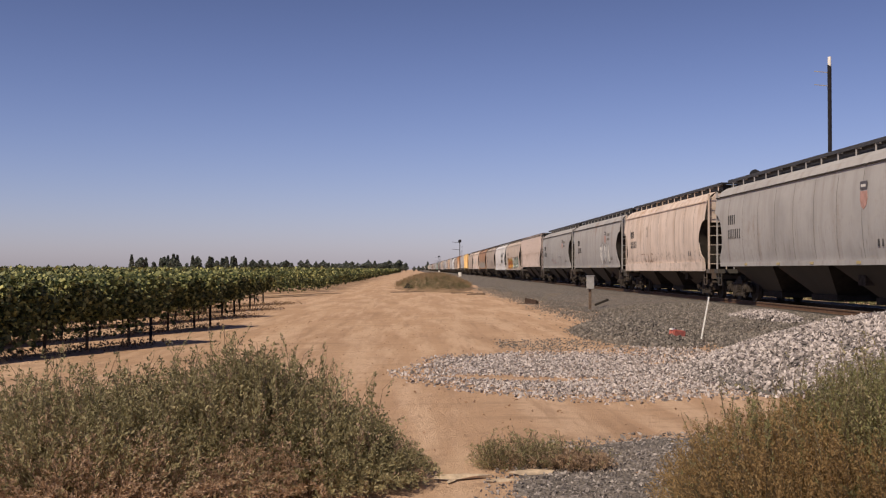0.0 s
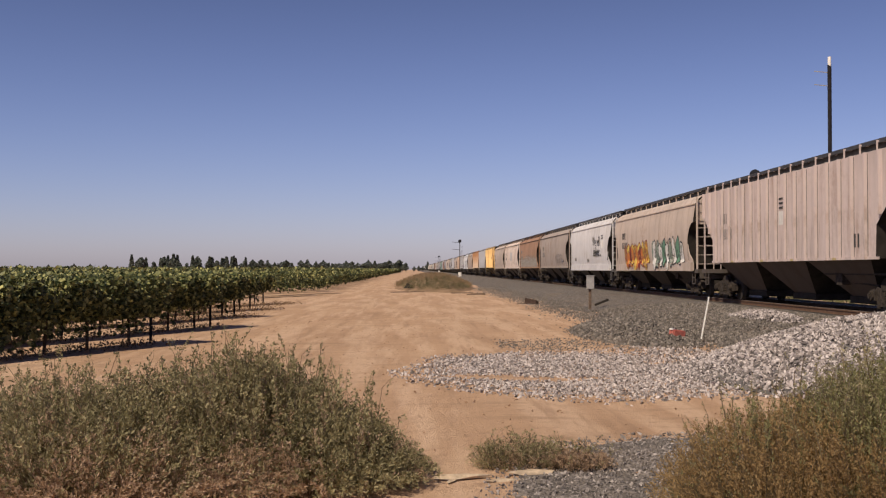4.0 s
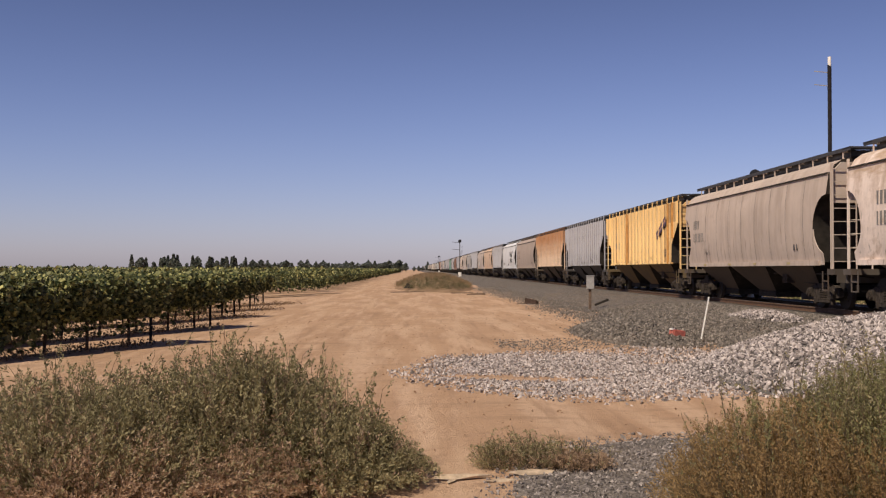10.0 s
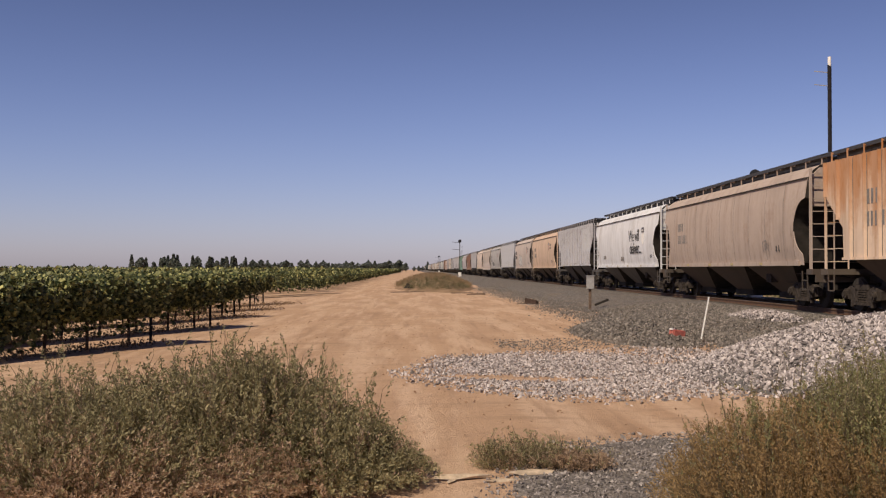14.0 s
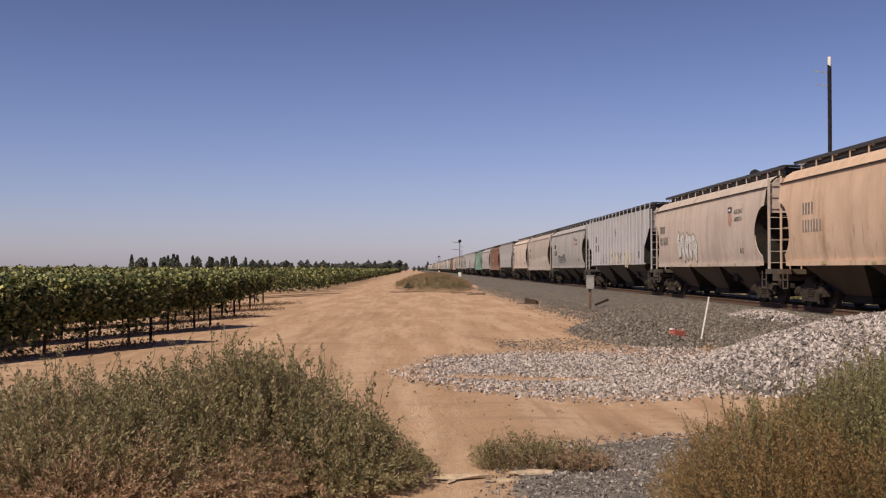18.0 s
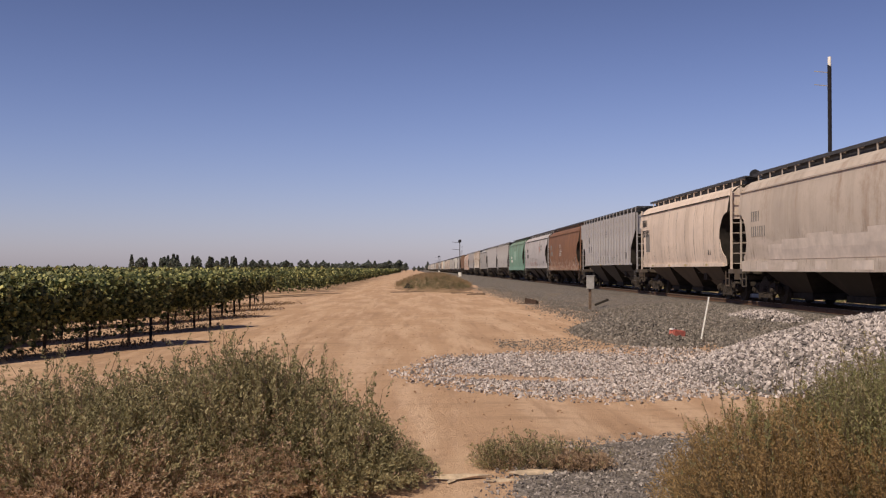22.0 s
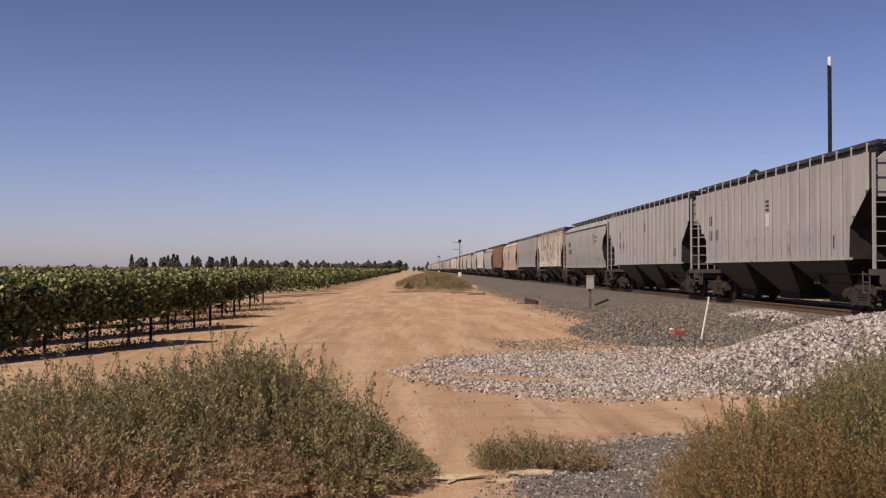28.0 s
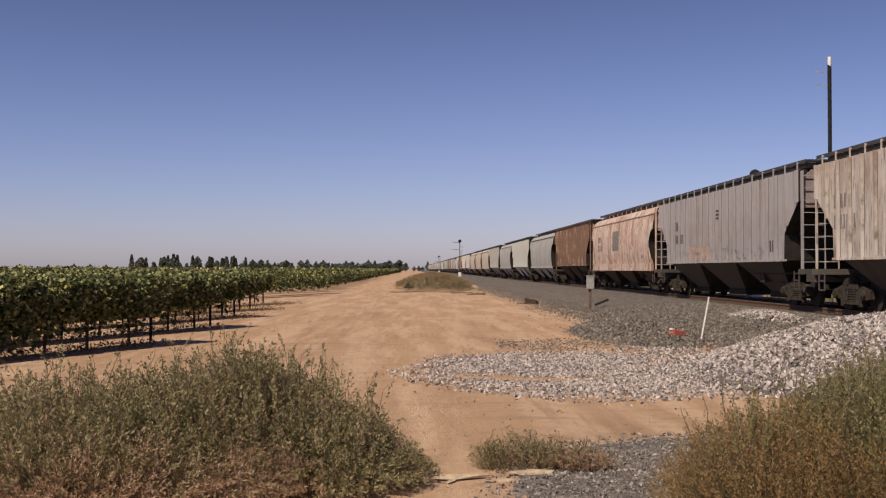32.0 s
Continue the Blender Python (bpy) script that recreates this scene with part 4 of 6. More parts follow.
def ladder(h0, h1, n, w=0.42):
    bm = bmesh.new()
    for y in (-w / 2, w / 2):
        box(bm, -0.02, 0.02, y - 0.014, y + 0.014, h0, h1)
    for k in range(n):
        z = h0 + (h1 - h0) * (k + 0.6) / n
        beam(bm, (0, -w / 2, z), (0, w / 2, z), 0.023, 0.023)
    return bm


SF = mesh_of("side_frame", side_frame(), TRUCK_STEEL, 30)
WS = mesh_of("wheelset", wheelset(), STEEL, 30)
bm = bmesh.new()
box(bm, -1.0, 1.0, -0.2, 0.2, 0.42, 0.68)
BOLSTER = mesh_of("bolster", bm, STEEL)
END_LADDER = mesh_of("ladder", ladder(1.15, 4.10, 8, 0.66), GREY_METAL)
bm = bmesh.new()
box(bm, -0.026, 0.026, -0.026, 0.026, 1.1, 4.1)
POST = mesh_of("corner_post", bm, GREY_METAL)
bm = bmesh.new()
box(bm, -1.5, 1.5, -0.25, 0.25, 1.0, 1.16)
box(bm, -1.42, 1.42, 0.2, 0.27, 0.78, 1.0)
END_SILL = mesh_of("end_sill", bm, TRUCK_STEEL)
bm = bmesh.new()
for y in (-0.2, 0.2):
    beam(bm, (0, y, 0.55), (0, y, 1.1), 0.03, 0.03)
for z in (0.56, 0.82):
    beam(bm, (0, -0.2, z), (0, 0.2, z), 0.035, 0.035)
STEP = mesh_of("stirrup_step", bm, TRUCK_STEEL)
bm = bmesh.new()
disc(bm, (-0.75, 0, 0.95), (0, 1, 0), 0.2, 0.7, 14)
beam(bm, (-0.9, -0.9, 0.72), (-0.9, 0.9, 0.80), 0.05, 0.05)
beam(bm, (-0.6, -1.2, 0.62), (-0.6, 1.0, 0.62), 0.06, 0.06)
beam(bm, (-1.12, -2.2, 1.02), (-1.12, 2.2, 1.02), 0.05, 0.05, 6)
beam(bm, (-0.95, -2.0, 0.88), (-1.12, -2.2, 1.02), 0.05, 0.05, 6)
box(bm, -1.15, -0.82, 0.9, 1.35, 0.72, 1.05)
BRAKE_TANK = mesh_of("brake_cylinder", bm, TRUCK_STEEL, 40)
bm = bmesh.new()
beam(bm, (-1.4, 0.1, 1.02), (-0.3, 0.28, 0.86), 0.035, 0.035)
beam(bm, (-0.3, 0.28, 0.86), (-0.15, 0.5, 0.62), 0.05, 0.05)
beam(bm, (-0.15, 0.5, 0.62), (-0.1, 0.55, 0.86), 0.05, 0.05)
for p, q in zip(((0.22, 0.30, 0.80), (0.26, 0.44, 0.60), (0.24, 0.52, 0.45)), ((0.26, 0.44, 0.60), (0.24, 0.52, 0.45), (0.18, 0.58, 0.40))):
    beam(bm, p, q, 0.05, 0.05, 6)
LEVER = mesh_of("uncoupling_lever", bm, TRUCK_STEEL)
bm = bmesh.new()
box(bm, -0.10, 0.10, -0.3, 0.42, 0.74, 0.98)
box(bm, -0.14, 0.14, 0.3, 0.46, 0.70, 1.02)
COUPLER = mesh_of("coupler", bm, STEEL)
bm = bmesh.new()
beam(bm, (-0.95, 0, 4.22), (-0.95, 0, 4.62), 0.034, 0.034)
beam(bm, (-0.95, 0, 4.58), (0.95, 0, 4.58), 0.06, 0.06)
beam(bm, (0.95, 0, 4.22), (0.95, 0, 4.62), 0.06, 0.06)
SUPPORT = mesh_of("walkway_support", bm, GREY_METAL)
bm = bmesh.new()
for x in (-1.44, 1.44):
    beam(bm, (x, 0, 4.22), (x, 0, 4.63), 0.034, 0.034)
beam(bm, (-1.44, 0, 4.60), (1.44, 0, 4.60), 0.04, 0.04)
WIDE_SUPPORT = mesh_of("walkway_support", bm, GREY_METAL)
bm = bmesh.new()
disc(bm, (0, 0, 0), (0, 1, 0), 0.28, 0.04, 20)
BRAKE = mesh_of("brake_wheel", bm, STEEL)
bm = bmesh.new()
ring = [(-1.43, -0.42), (1.43, -0.42), (1.43, 0.44), (1.16, 0.72), (-1.16, 0.72), (-1.43, 0.44)]
va, vb = ([bm.verts.new((x, y, z)) for x, z in ring] for y in (-0.05, 0.05))
bm.faces.new(va)
bm.faces.new(vb[::-1])
for k in range(6):
    bm.faces.new((va[k], vb[k], vb[(k + 1) % 6], va[(k + 1) % 6]))
bmesh.ops.recalc_face_normals(bm, faces=bm.faces[:])
PANEL = mesh_of("end_panel", bm, GREY_METAL)


def walkway(l, dz=0.0, out=0.0):
    bm = bmesh.new()
    for x in (-0.98 - out, 0.62 + out):
        for k in range(4):
            box(bm, x + k * 0.10, x + k * 0.10 + 0.055, -l / 2, l / 2, 4.62 + dz, 4.665 + dz)
        box(bm, x, x + 0.03, -l / 2, l / 2, 4.56 + dz, 4.62 + dz)
    for s in (-1, 1):
        for k in range(5):
            box(bm, -0.98, 0.98, s * (l / 2 - 0.12 * k) - 0.04, s * (l / 2 - 0.12 * k) + 0.04, 4.62 + dz, 4.66 + dz)
    return bm


def hatches(l, dz=0.0, out=0.0):
    bm = bmesh.new()
    box(bm, -0.80 - out, 0.80 + out, -l / 2, l / 2, 4.20, 4.60 + dz)
    return bm


def bars(rows, x, size=0.3):
    """Marks too small or private to letter: plain bars. rows of (y, z, length, height)."""
    bm = bmesh.new()
    for y, z, l, h in rows:
        n = max(1, round(l / (0.22 if h > 0.2 else 0.12)))
        for k in range(n):
            y0 = y + l * k / n
            w = 0.50 if k % 3 else 0.36
            box(bm, x - 0.001, x + 0.02, y0, y0 + l / n * w, z, z + h)
    return bm


def words(text, size, name, material, parent, m):
    cu = bpy.data.curves.new(name, "FONT")
    cu.body, cu.size, cu.extrude, cu.offset = text, size, 0.002, size * 0.006
    cu.space_character = 0.92
    tmp = bpy.data.objects.new(name, cu)
    scene.collection.objects.link(tmp)
    me = bpy.data.meshes.new_from_object(tmp.evaluated_get(bpy.context.evaluated_depsgraph_get()))
    bpy.data.objects.remove(tmp)
    me.materials.clear()
    me.materials.append(material)
    ob = new(name, me)
    ob.parent = parent
    ob.matrix_basis = m
    return ob


NEAR = Matrix(((0, 0, -1, 0), (-1, 0, 0, 0), (0, 1, 0, 0), (0, 0, 0, 1)))     # writing on the side that faces the lane


def scrawl(parent, colour, y0, y1, z0, z1, seed, thick=0.09, kind="round", loops=None):
    """Sprayed strokes that cannot be read."""
    r = random.Random(seed)
    bm = bmesh.new()
    n = loops or max(4, int((y1 - y0) / 0.32))
    off = 0.012 + 0.004 * (seed % 5)
    for k in range(n):
        c = y0 + (y1 - y0) * (k + 0.5) / n
        w, h = (y1 - y0) / n * r.uniform(0.45, 0.75), (z1 - z0) * r.uniform(0.32, 0.5)
        zc = (z0 + z1) / 2 + r.uniform(-0.1, 0.1) * (z1 - z0)
        a0, turn = r.uniform(0, 6.28), r.uniform(2.2, 6.0) * r.choice((-1, 1))
        prev = None
        for s in range(13):
            t = a0 + turn * s / 12
            p = (c + w * math.cos(t), zc + h * math.sin(t) * (1 + 0.15 * math.sin(3 * t)))
            p = (p[0], min(max(p[1], z0), z1))
            q = thick * (0.6 + 0.5 * math.sin(s * 0.5 + k))
            i = (p[0] + q * math.cos(t) * 0.8, min(max(p[1] + q * math.sin(t), z0), z1 + 0.05))
            va = bm.verts.new((-half_width(p[1], kind) - off, p[0], p[1]))
            vb = bm.verts.new((-half_width(i[1], kind) - off, i[0], i[1]))
            if prev:
                bm.faces.new((prev[0], va, vb, prev[1]))
            prev = (va, vb)
    return tagged(part("sprayed_scrawl", bm, colour, parent, "sprayed scrawl"), kind="stuff")


def shield(parent, y, z, s, red, x):
    """A small badge of two plain fields."""
    bm = bmesh.new()
    box(bm, x - 0.008, x + 0.01, y - 0.16 * s, y + 0.16 * s, z, z + 0.16 * s)
    part("badge_band", bm, BADGE_BLUE, parent)
    bm = bmesh.new()
    box(bm, x - 0.012, x + 0.01, y - 0.11 * s, y + 0.11 * s, z + 0.045 * s, z + 0.10 * s)
    part("badge_bar", bm, PALE, parent)
    bm = bmesh.new()
    v = [(-0.15, -0.04), (0.15, -0.04), (0.17, -0.2), (0.12, -0.34), (0.0, -0.41), (-0.12, -0.34), (-0.17, -0.2)]
    prism(bm, [(y + a * s, z + b * s) for a, b in v], x - 0.007, x + 0.01)
    part("badge_field", bm, red, parent)


REFLECT = plain("reflector_tape", (0.42, 0.33, 0.15), 0.5, 0, 0.2)
RED_FADE = plain("faded_red", (0.40, 0.235, 0.205), 0.8)
BADGE_BLUE = plain("badge_dark_blue", (0.10, 0.095, 0.11), 0.8)
PALE = plain("pale_field", (0.60, 0.58, 0.55), 0.8, 0, 0.1)
SPRAY = {"dark": plain("spray_dark", (0.07, 0.07, 0.075), 0.7), "white": plain("spray_white", (0.50, 0.47, 0.44), 0.7), "orange": plain("spray_orange", (0.50, 0.17, 0.04), 0.7), "yellow": plain("spray_yellow", (0.60, 0.42, 0.09), 0.7),
         "red": plain("spray_red", (0.20, 0.03, 0.025), 0.7), "green": plain("spray_green", (0.12, 0.24, 0.16), 0.7), "grey": plain("spray_grey", (0.16, 0.155, 0.16), 0.7), "brown": plain("spray_brown", (0.21, 0.12, 0.08), 0.7)}
RIBS = {}


def rib_mesh(z0, z1):
    key = (z0, z1)
    if key not in RIBS:
        bm = bmesh.new()
        prism(bm, [(-0.045, z0), (0.045, z0), (0.045, z1), (-0.045, z1)], -0.085, 0.0)
        for v in bm.verts:
            if v.co.x < -0.03:
                v.co.y *= 0.75
        RIBS[key] = mesh_of("rib", bm, GREY_METAL)
    return RIBS[key]


GUSSETS = {}
bm = bmesh.new()
box(bm, -0.006, 0.006, -0.13, 0.13, -0.035, 0.035)
REFLECT_ME = mesh_of("reflector", bm, REFLECT)


def gusset(deep, cut, side):
    """The plate at the foot of a car's end, under the round opening."""
    key = (deep, side)
    if key not in GUSSETS:
        bm = bmesh.new()
        mid, foot, base = (2.2, 1.5, 1.10) if deep else (2.3, 1.54, 1.28)
        us = (0.42, 0.55, 0.68, 0.8, 0.9, 0.97, 1.0, 1.05)

        def top(u):
            return mid - (mid - foot) * math.sqrt(max(0.0, 1 - min(1, max(0, u)) ** 2))
        outer, inner = [], []
        for u in us:
            zs = [base + (top(u) - base) * f / 4 for f in range(5)]
            col = [(side * (half_width(max(z, 1.36), "round") - 0.004), -cut * u, z) for z in zs]
            outer.append([bm.verts.new(p) for p in col])
            inner.append([bm.verts.new((p[0] - side * 0.03, p[1], p[2])) for p in col])
        for grid in (outer, inner):
            for a, b in zip(grid, grid[1:]):
                for k in range(4):
                    bm.faces.new((a[k], b[k], b[k + 1], a[k + 1]))
        for k in range(4):
            for c in (0, -1):
                bm.faces.new((outer[c][k], inner[c][k], inner[c][k + 1], outer[c][k + 1]))
        for c in range(len(us) - 1):
            for k in (0, -1):
                bm.faces.new((outer[c][k], inner[c][k], inner[c + 1][k], outer[c + 1][k]))
        bmesh.ops.recalc_face_normals(bm, faces=bm.faces[:])
        GUSSETS[key] = mesh_of("corner_gusset", bm, GREY_METAL)
    return GUSSETS[key]


wheel_sets = {-1: [], 1: []}


def truck(parent, y, detail):
    t = empty("truck", pose(0, y, 0))
    t.parent = parent
    shared("side_frame", SF, t, pose(0, 0, 0))
    if detail:
        shared("side_frame", SF, t, pose(0, 0, 0, 0, 0, 180))
        shared("bolster", BOLSTER, t)
    for s in (-1, 1):
        w = shared("wheelset", WS, t, pose(0, s * 0.89, 0.457))
        if detail:
            wheel_sets[s].append(w)


def freight_car(front, back, kind, colour, label, seed, deep=False, detail=2, bay_shade=None, frame_paint=None):
    """A covered hopper car between two couplings, given as distances along the line at the start."""
    length = back - front
    car = empty("hopper_car", pose(TRACK_X, (front + back) / 2, RAIL_Z))
    tagged(car, label, "railway car", "cars of the freight train")
    a = length / 2 - 0.68
    cut, hi, lo = (1.2, 3.2, 2.27) if kind == "ribbed" else (0.94, 3.25, 2.3)
    if deep:
        cut, hi, lo = 0.88, 3.1, 2.2
    sill = 1.43 if kind == "ribbed" else 1.36
    roof = (-0.23, 0.42) if kind == "ribbed" else (-0.10, 0.0)
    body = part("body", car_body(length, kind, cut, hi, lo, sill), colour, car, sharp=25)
    body.data.materials.append(END_SHADE)
    inner = a - cut
    if kind == "round":
        bm = bmesh.new()
        for s in (-1, 1):
            box(bm, s * 1.50 - 0.035, s * 1.50 + 0.035, -a + 0.02, a - 0.02, 3.82, 3.865)
        # dark strip paints the shadow line of the eave groove; deep cars keep body colour
        part("roof_seam", bm, colour if deep else STEEL, car)
    bm = bmesh.new()
    if deep:
        for s in (-1, 1):
            box(bm, s * 1.53 - 0.05, s * 1.53 + 0.05, -inner - 0.5, inner + 0.5, 1.08, 1.44)
    elif kind == "round":
        for s in (-1, 1):
            box(bm, s * 1.52 - 0.04, s * 1.52 + 0.04, -inner - 0.3, inner + 0.3, 1.26, 1.40)
    else:
        for s in (-1, 1):
            box(bm, s * 1.50 - 0.05, s * 1.50 + 0.05, -inner, inner, 1.40, 1.47)
    part("side_sill", bm, colour, car)
    for s in (-1, 1):
        truck(car, s * (length / 2 - 2.1), detail)
    bays = 3
    l = (2 * inner - 0.9) / bays
    bay_me = mesh_of("hopper_bay", hopper_bay(l * 0.98, sill), bay_shade or colour)
    bay_me.materials.append(END_SHADE)
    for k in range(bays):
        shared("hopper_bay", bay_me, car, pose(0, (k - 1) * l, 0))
    bm = bmesh.new()
    box(bm, -0.2, 0.2, -length / 2 + 0.55, length / 2 - 0.55, 0.78, 1.05)
    part("centre_sill", bm, STEEL, car)
    part("walkway", walkway(2 * a + 0.5, *roof), GRATE_SHADE, car, "dark steel grating walkway")
    # the trough fills the band below the walkway, its shade painted dark
    part("hatch_trough", hatches(2 * a - 0.3, *roof), GRATE_SHADE, car, "hatch trough along the roof, the walkway's shade put into its dark colour")
    if detail == 0:
        return car
    for s in (-1, 1):
        e = length / 2
        turn = pose(0, s * (e - 0.55), 0, 0, 0, 0 if s > 0 else 180)
        shared("end_sill", END_SILL, car, turn, frame_paint)
        shared("uncoupling_lever", LEVER, car, turn)
        shared("stirrup_step", STEP, car, pose(-1.48, s * (e - 0.98), 0), frame_paint)
        shared("coupler", COUPLER, car, turn)
        if detail > 1:
            shared("corner_post", POST, car, pose(-1.46, s * (e - 0.58), 0), colour)
            shared("corner_post", POST, car, pose(1.46, s * (e - 0.58), 0), colour)
            shared("ladder", END_LADDER, car, pose(-1.12, s * (e - 0.50), 0, 0, 0, 90), colour)
            shared("end_panel", PANEL, car, pose(0, s * (e - 0.62), 3.42), colour)
        if detail > 1:
            if kind == "round":
                for side in (-1, 1):
                    shared("corner_gusset", gusset(deep, cut, side), car, pose(0, s * a, 0, 0, 0, 0 if s > 0 else 180), colour)
            shared("reflector", REFLECT_ME, car, pose(-1.57 if kind == "round" else -1.56, s * 1.4, 1.36 if deep else 1.33 if kind == "round" else 1.435))
            shared("reflector", REFLECT_ME, car, pose(-1.57 if kind == "round" else -1.56, s * 4.6, 1.36 if deep else 1.33 if kind == "round" else 1.435))
    if detail > 1:
        shared("brake_cylinder", BRAKE_TANK, car, pose(0, -(length / 2 - 4.0), 0))
        shared("brake_wheel", BRAKE, car, pose(0.5, -(length / 2 - 0.3), 2.3))
        n = 14 if kind == "round" else 17
        for k in range(n):
            shared("walkway_support", SUPPORT if kind == "round" else WIDE_SUPPORT, car, pose(0, -a + 0.3 + (2 * a - 0.6) * k / (n - 1), roof[0]), colour)
    if kind == "ribbed" and detail:
        n = 21
        full = rib_mesh(1.40, 4.13)
        for k in range(n):
            y = -a + 0.1 + (2 * a - 0.2) * k / (n - 1)
            me = full if abs(y) < inner else rib_mesh(round(hi + (lo - hi) * (a - abs(y)) / cut + 0.04, 2), 4.13)
            shared("rib", me, car, pose(-1.52, y, 0), colour)
        # a thin dark strip at the near foot of each full rib
        bm = bmesh.new()
        seam = mesh_of("weld_seam", box(bm, -1.525, -1.51, -0.075, -0.04, 1.48, 4.10), RIB_LINE)
        for k in range(n):
            y = -a + 0.1 + (2 * a - 0.2) * k / (n - 1)
            if abs(y) < inner:
                shared("weld_seam", seam, car, pose(0, y, 0))
    elif detail > 1 and seed in (0, 1, 3, 10, 14, 20, 22, 25):
        bm = bmesh.new()
        zs = [1.45, 1.8, 2.4, 3.2, 3.76]
        for z0, z1 in zip(zs, zs[1:]):
            w0, w1 = half_width(z0, kind), half_width(z1, kind)
            v = [bm.verts.new(p) for p in ((-w0 - 0.004, -0.014, z0), (-w1 - 0.004, -0.014, z1), (-w1 - 0.004, 0.014, z1), (-w0 - 0.004, 0.014, z0))]
            bm.faces.new(v)
        seam = mesh_of("weld_seam", bm, FADED_INK)
        for k in range(9):
            shared("weld_seam", seam, car, pose(0, -inner + 2 * inner * (k + 0.5) / 9, 0))
    return car


GREY = (0.40, 0.385, 0.37)
LIGHT = (0.51, 0.505, 0.49)
BEIGE = (0.52, 0.445, 0.38)
CREAM = (0.60, 0.515, 0.45)
# front coupling, body kind, paint, rust, deep sill, words
GAPS = [22.5, 40.4, 57.5, 75.7, 93.6, 111.7, 129.8, 146.7, 165.2, 183.2, 201.4, 217.9, 235.9, 252.7, 271.4, 289.9, 308.0, 325.2, 343.0, 359.9,
        379.1, 397.3, 414.6, 430.7, 449.1, 466.5, 485.5, 503.2, 520.6, 539.4, 557.5, 574.5, 593.4, 611.9, 629.4]
CARS = [("round", GREY, 0.12, 0, "weathered grey"), ("round", (0.67, 0.575, 0.50), 0.2, 1, "dusty cream"), ("round", GREY, 0.15, 0, "pale grey"), ("round", GREY, 0.1, 0, "pale grey"),
        ("ribbed", CREAM, 0.15, 0, "pinkish cream"), ("round", BEIGE, 0.15, 1, "graffiti-covered beige"), ("round", (0.68, 0.66, 0.645), 0.1, 1, "white sloganed"), ("round", (0.40, 0.345, 0.30), 0.2, 0, "dull brown-grey"),
        ("round", (0.40, 0.25, 0.165), 0.3, 0, "rusty orange-brown"), ("round", (0.76, 0.665, 0.585), 0.2, 0, "rust-streaked cream"), ("round", BEIGE, 0.12, 0, "beige-grey"), ("ribbed", (0.92, 0.665, 0.31), 0.22, 0, "faded yellow"),
        ("ribbed", (0.50, 0.49, 0.475), 0.12, 0, "plain grey"), ("ribbed", (0.68, 0.535, 0.40), 0.46, 0, "heavily rusted orange"), ("round", (0.44, 0.365, 0.305), 0.15, 0, "tan"), ("round", (0.70, 0.70, 0.69), 0.08, 0, "white sloganed"),
        ("ribbed", (0.55, 0.54, 0.52), 0.12, 0, "patched light grey"), ("round", (0.62, 0.465, 0.34), 0.12, 0, "tan-orange"), ("round", (0.53, 0.46, 0.40), 0.12, 0, "pale beige"), ("ribbed", LIGHT, 0.2, 0, "scrawled light grey"),
        ("round", (0.44, 0.42, 0.395), 0.12, 0, "grey"), ("round", (0.47, 0.415, 0.36), 0.12, 1, "pinkish beige"), ("round", (0.66, 0.565, 0.48), 0.08, 0, "clean cream"), ("ribbed", (0.42, 0.405, 0.385), 0.12, 0, "grey"),
        ("round", (0.245, 0.125, 0.072), 0.42, 1, "red-brown"), ("round", (0.50, 0.47, 0.465), 0.18, 0, "pale lilac-grey"), ("round", (0.20, 0.345, 0.265), 0.25, 1, "faded green"), ("ribbed", (0.43, 0.41, 0.385), 0.1, 0, "dusty grey"),
        ("ribbed", (0.42, 0.405, 0.385), 0.12, 0, "grey"), ("round", (0.37, 0.36, 0.345), 0.1, 0, "grey"), ("ribbed", (0.64, 0.605, 0.525), 0.36, 0, "rust-streaked cream"), ("ribbed", (0.40, 0.385, 0.365), 0.2, 0, "scrawled grey"),
        ("round", (0.62, 0.50, 0.43), 0.42, 1, "faded pink-cream"), ("ribbed", (0.24, 0.145, 0.10), 0.5, 0, "rusty red-brown")]
SHAPE = {"round": "curved-side", "ribbed": "ribbed-side"}
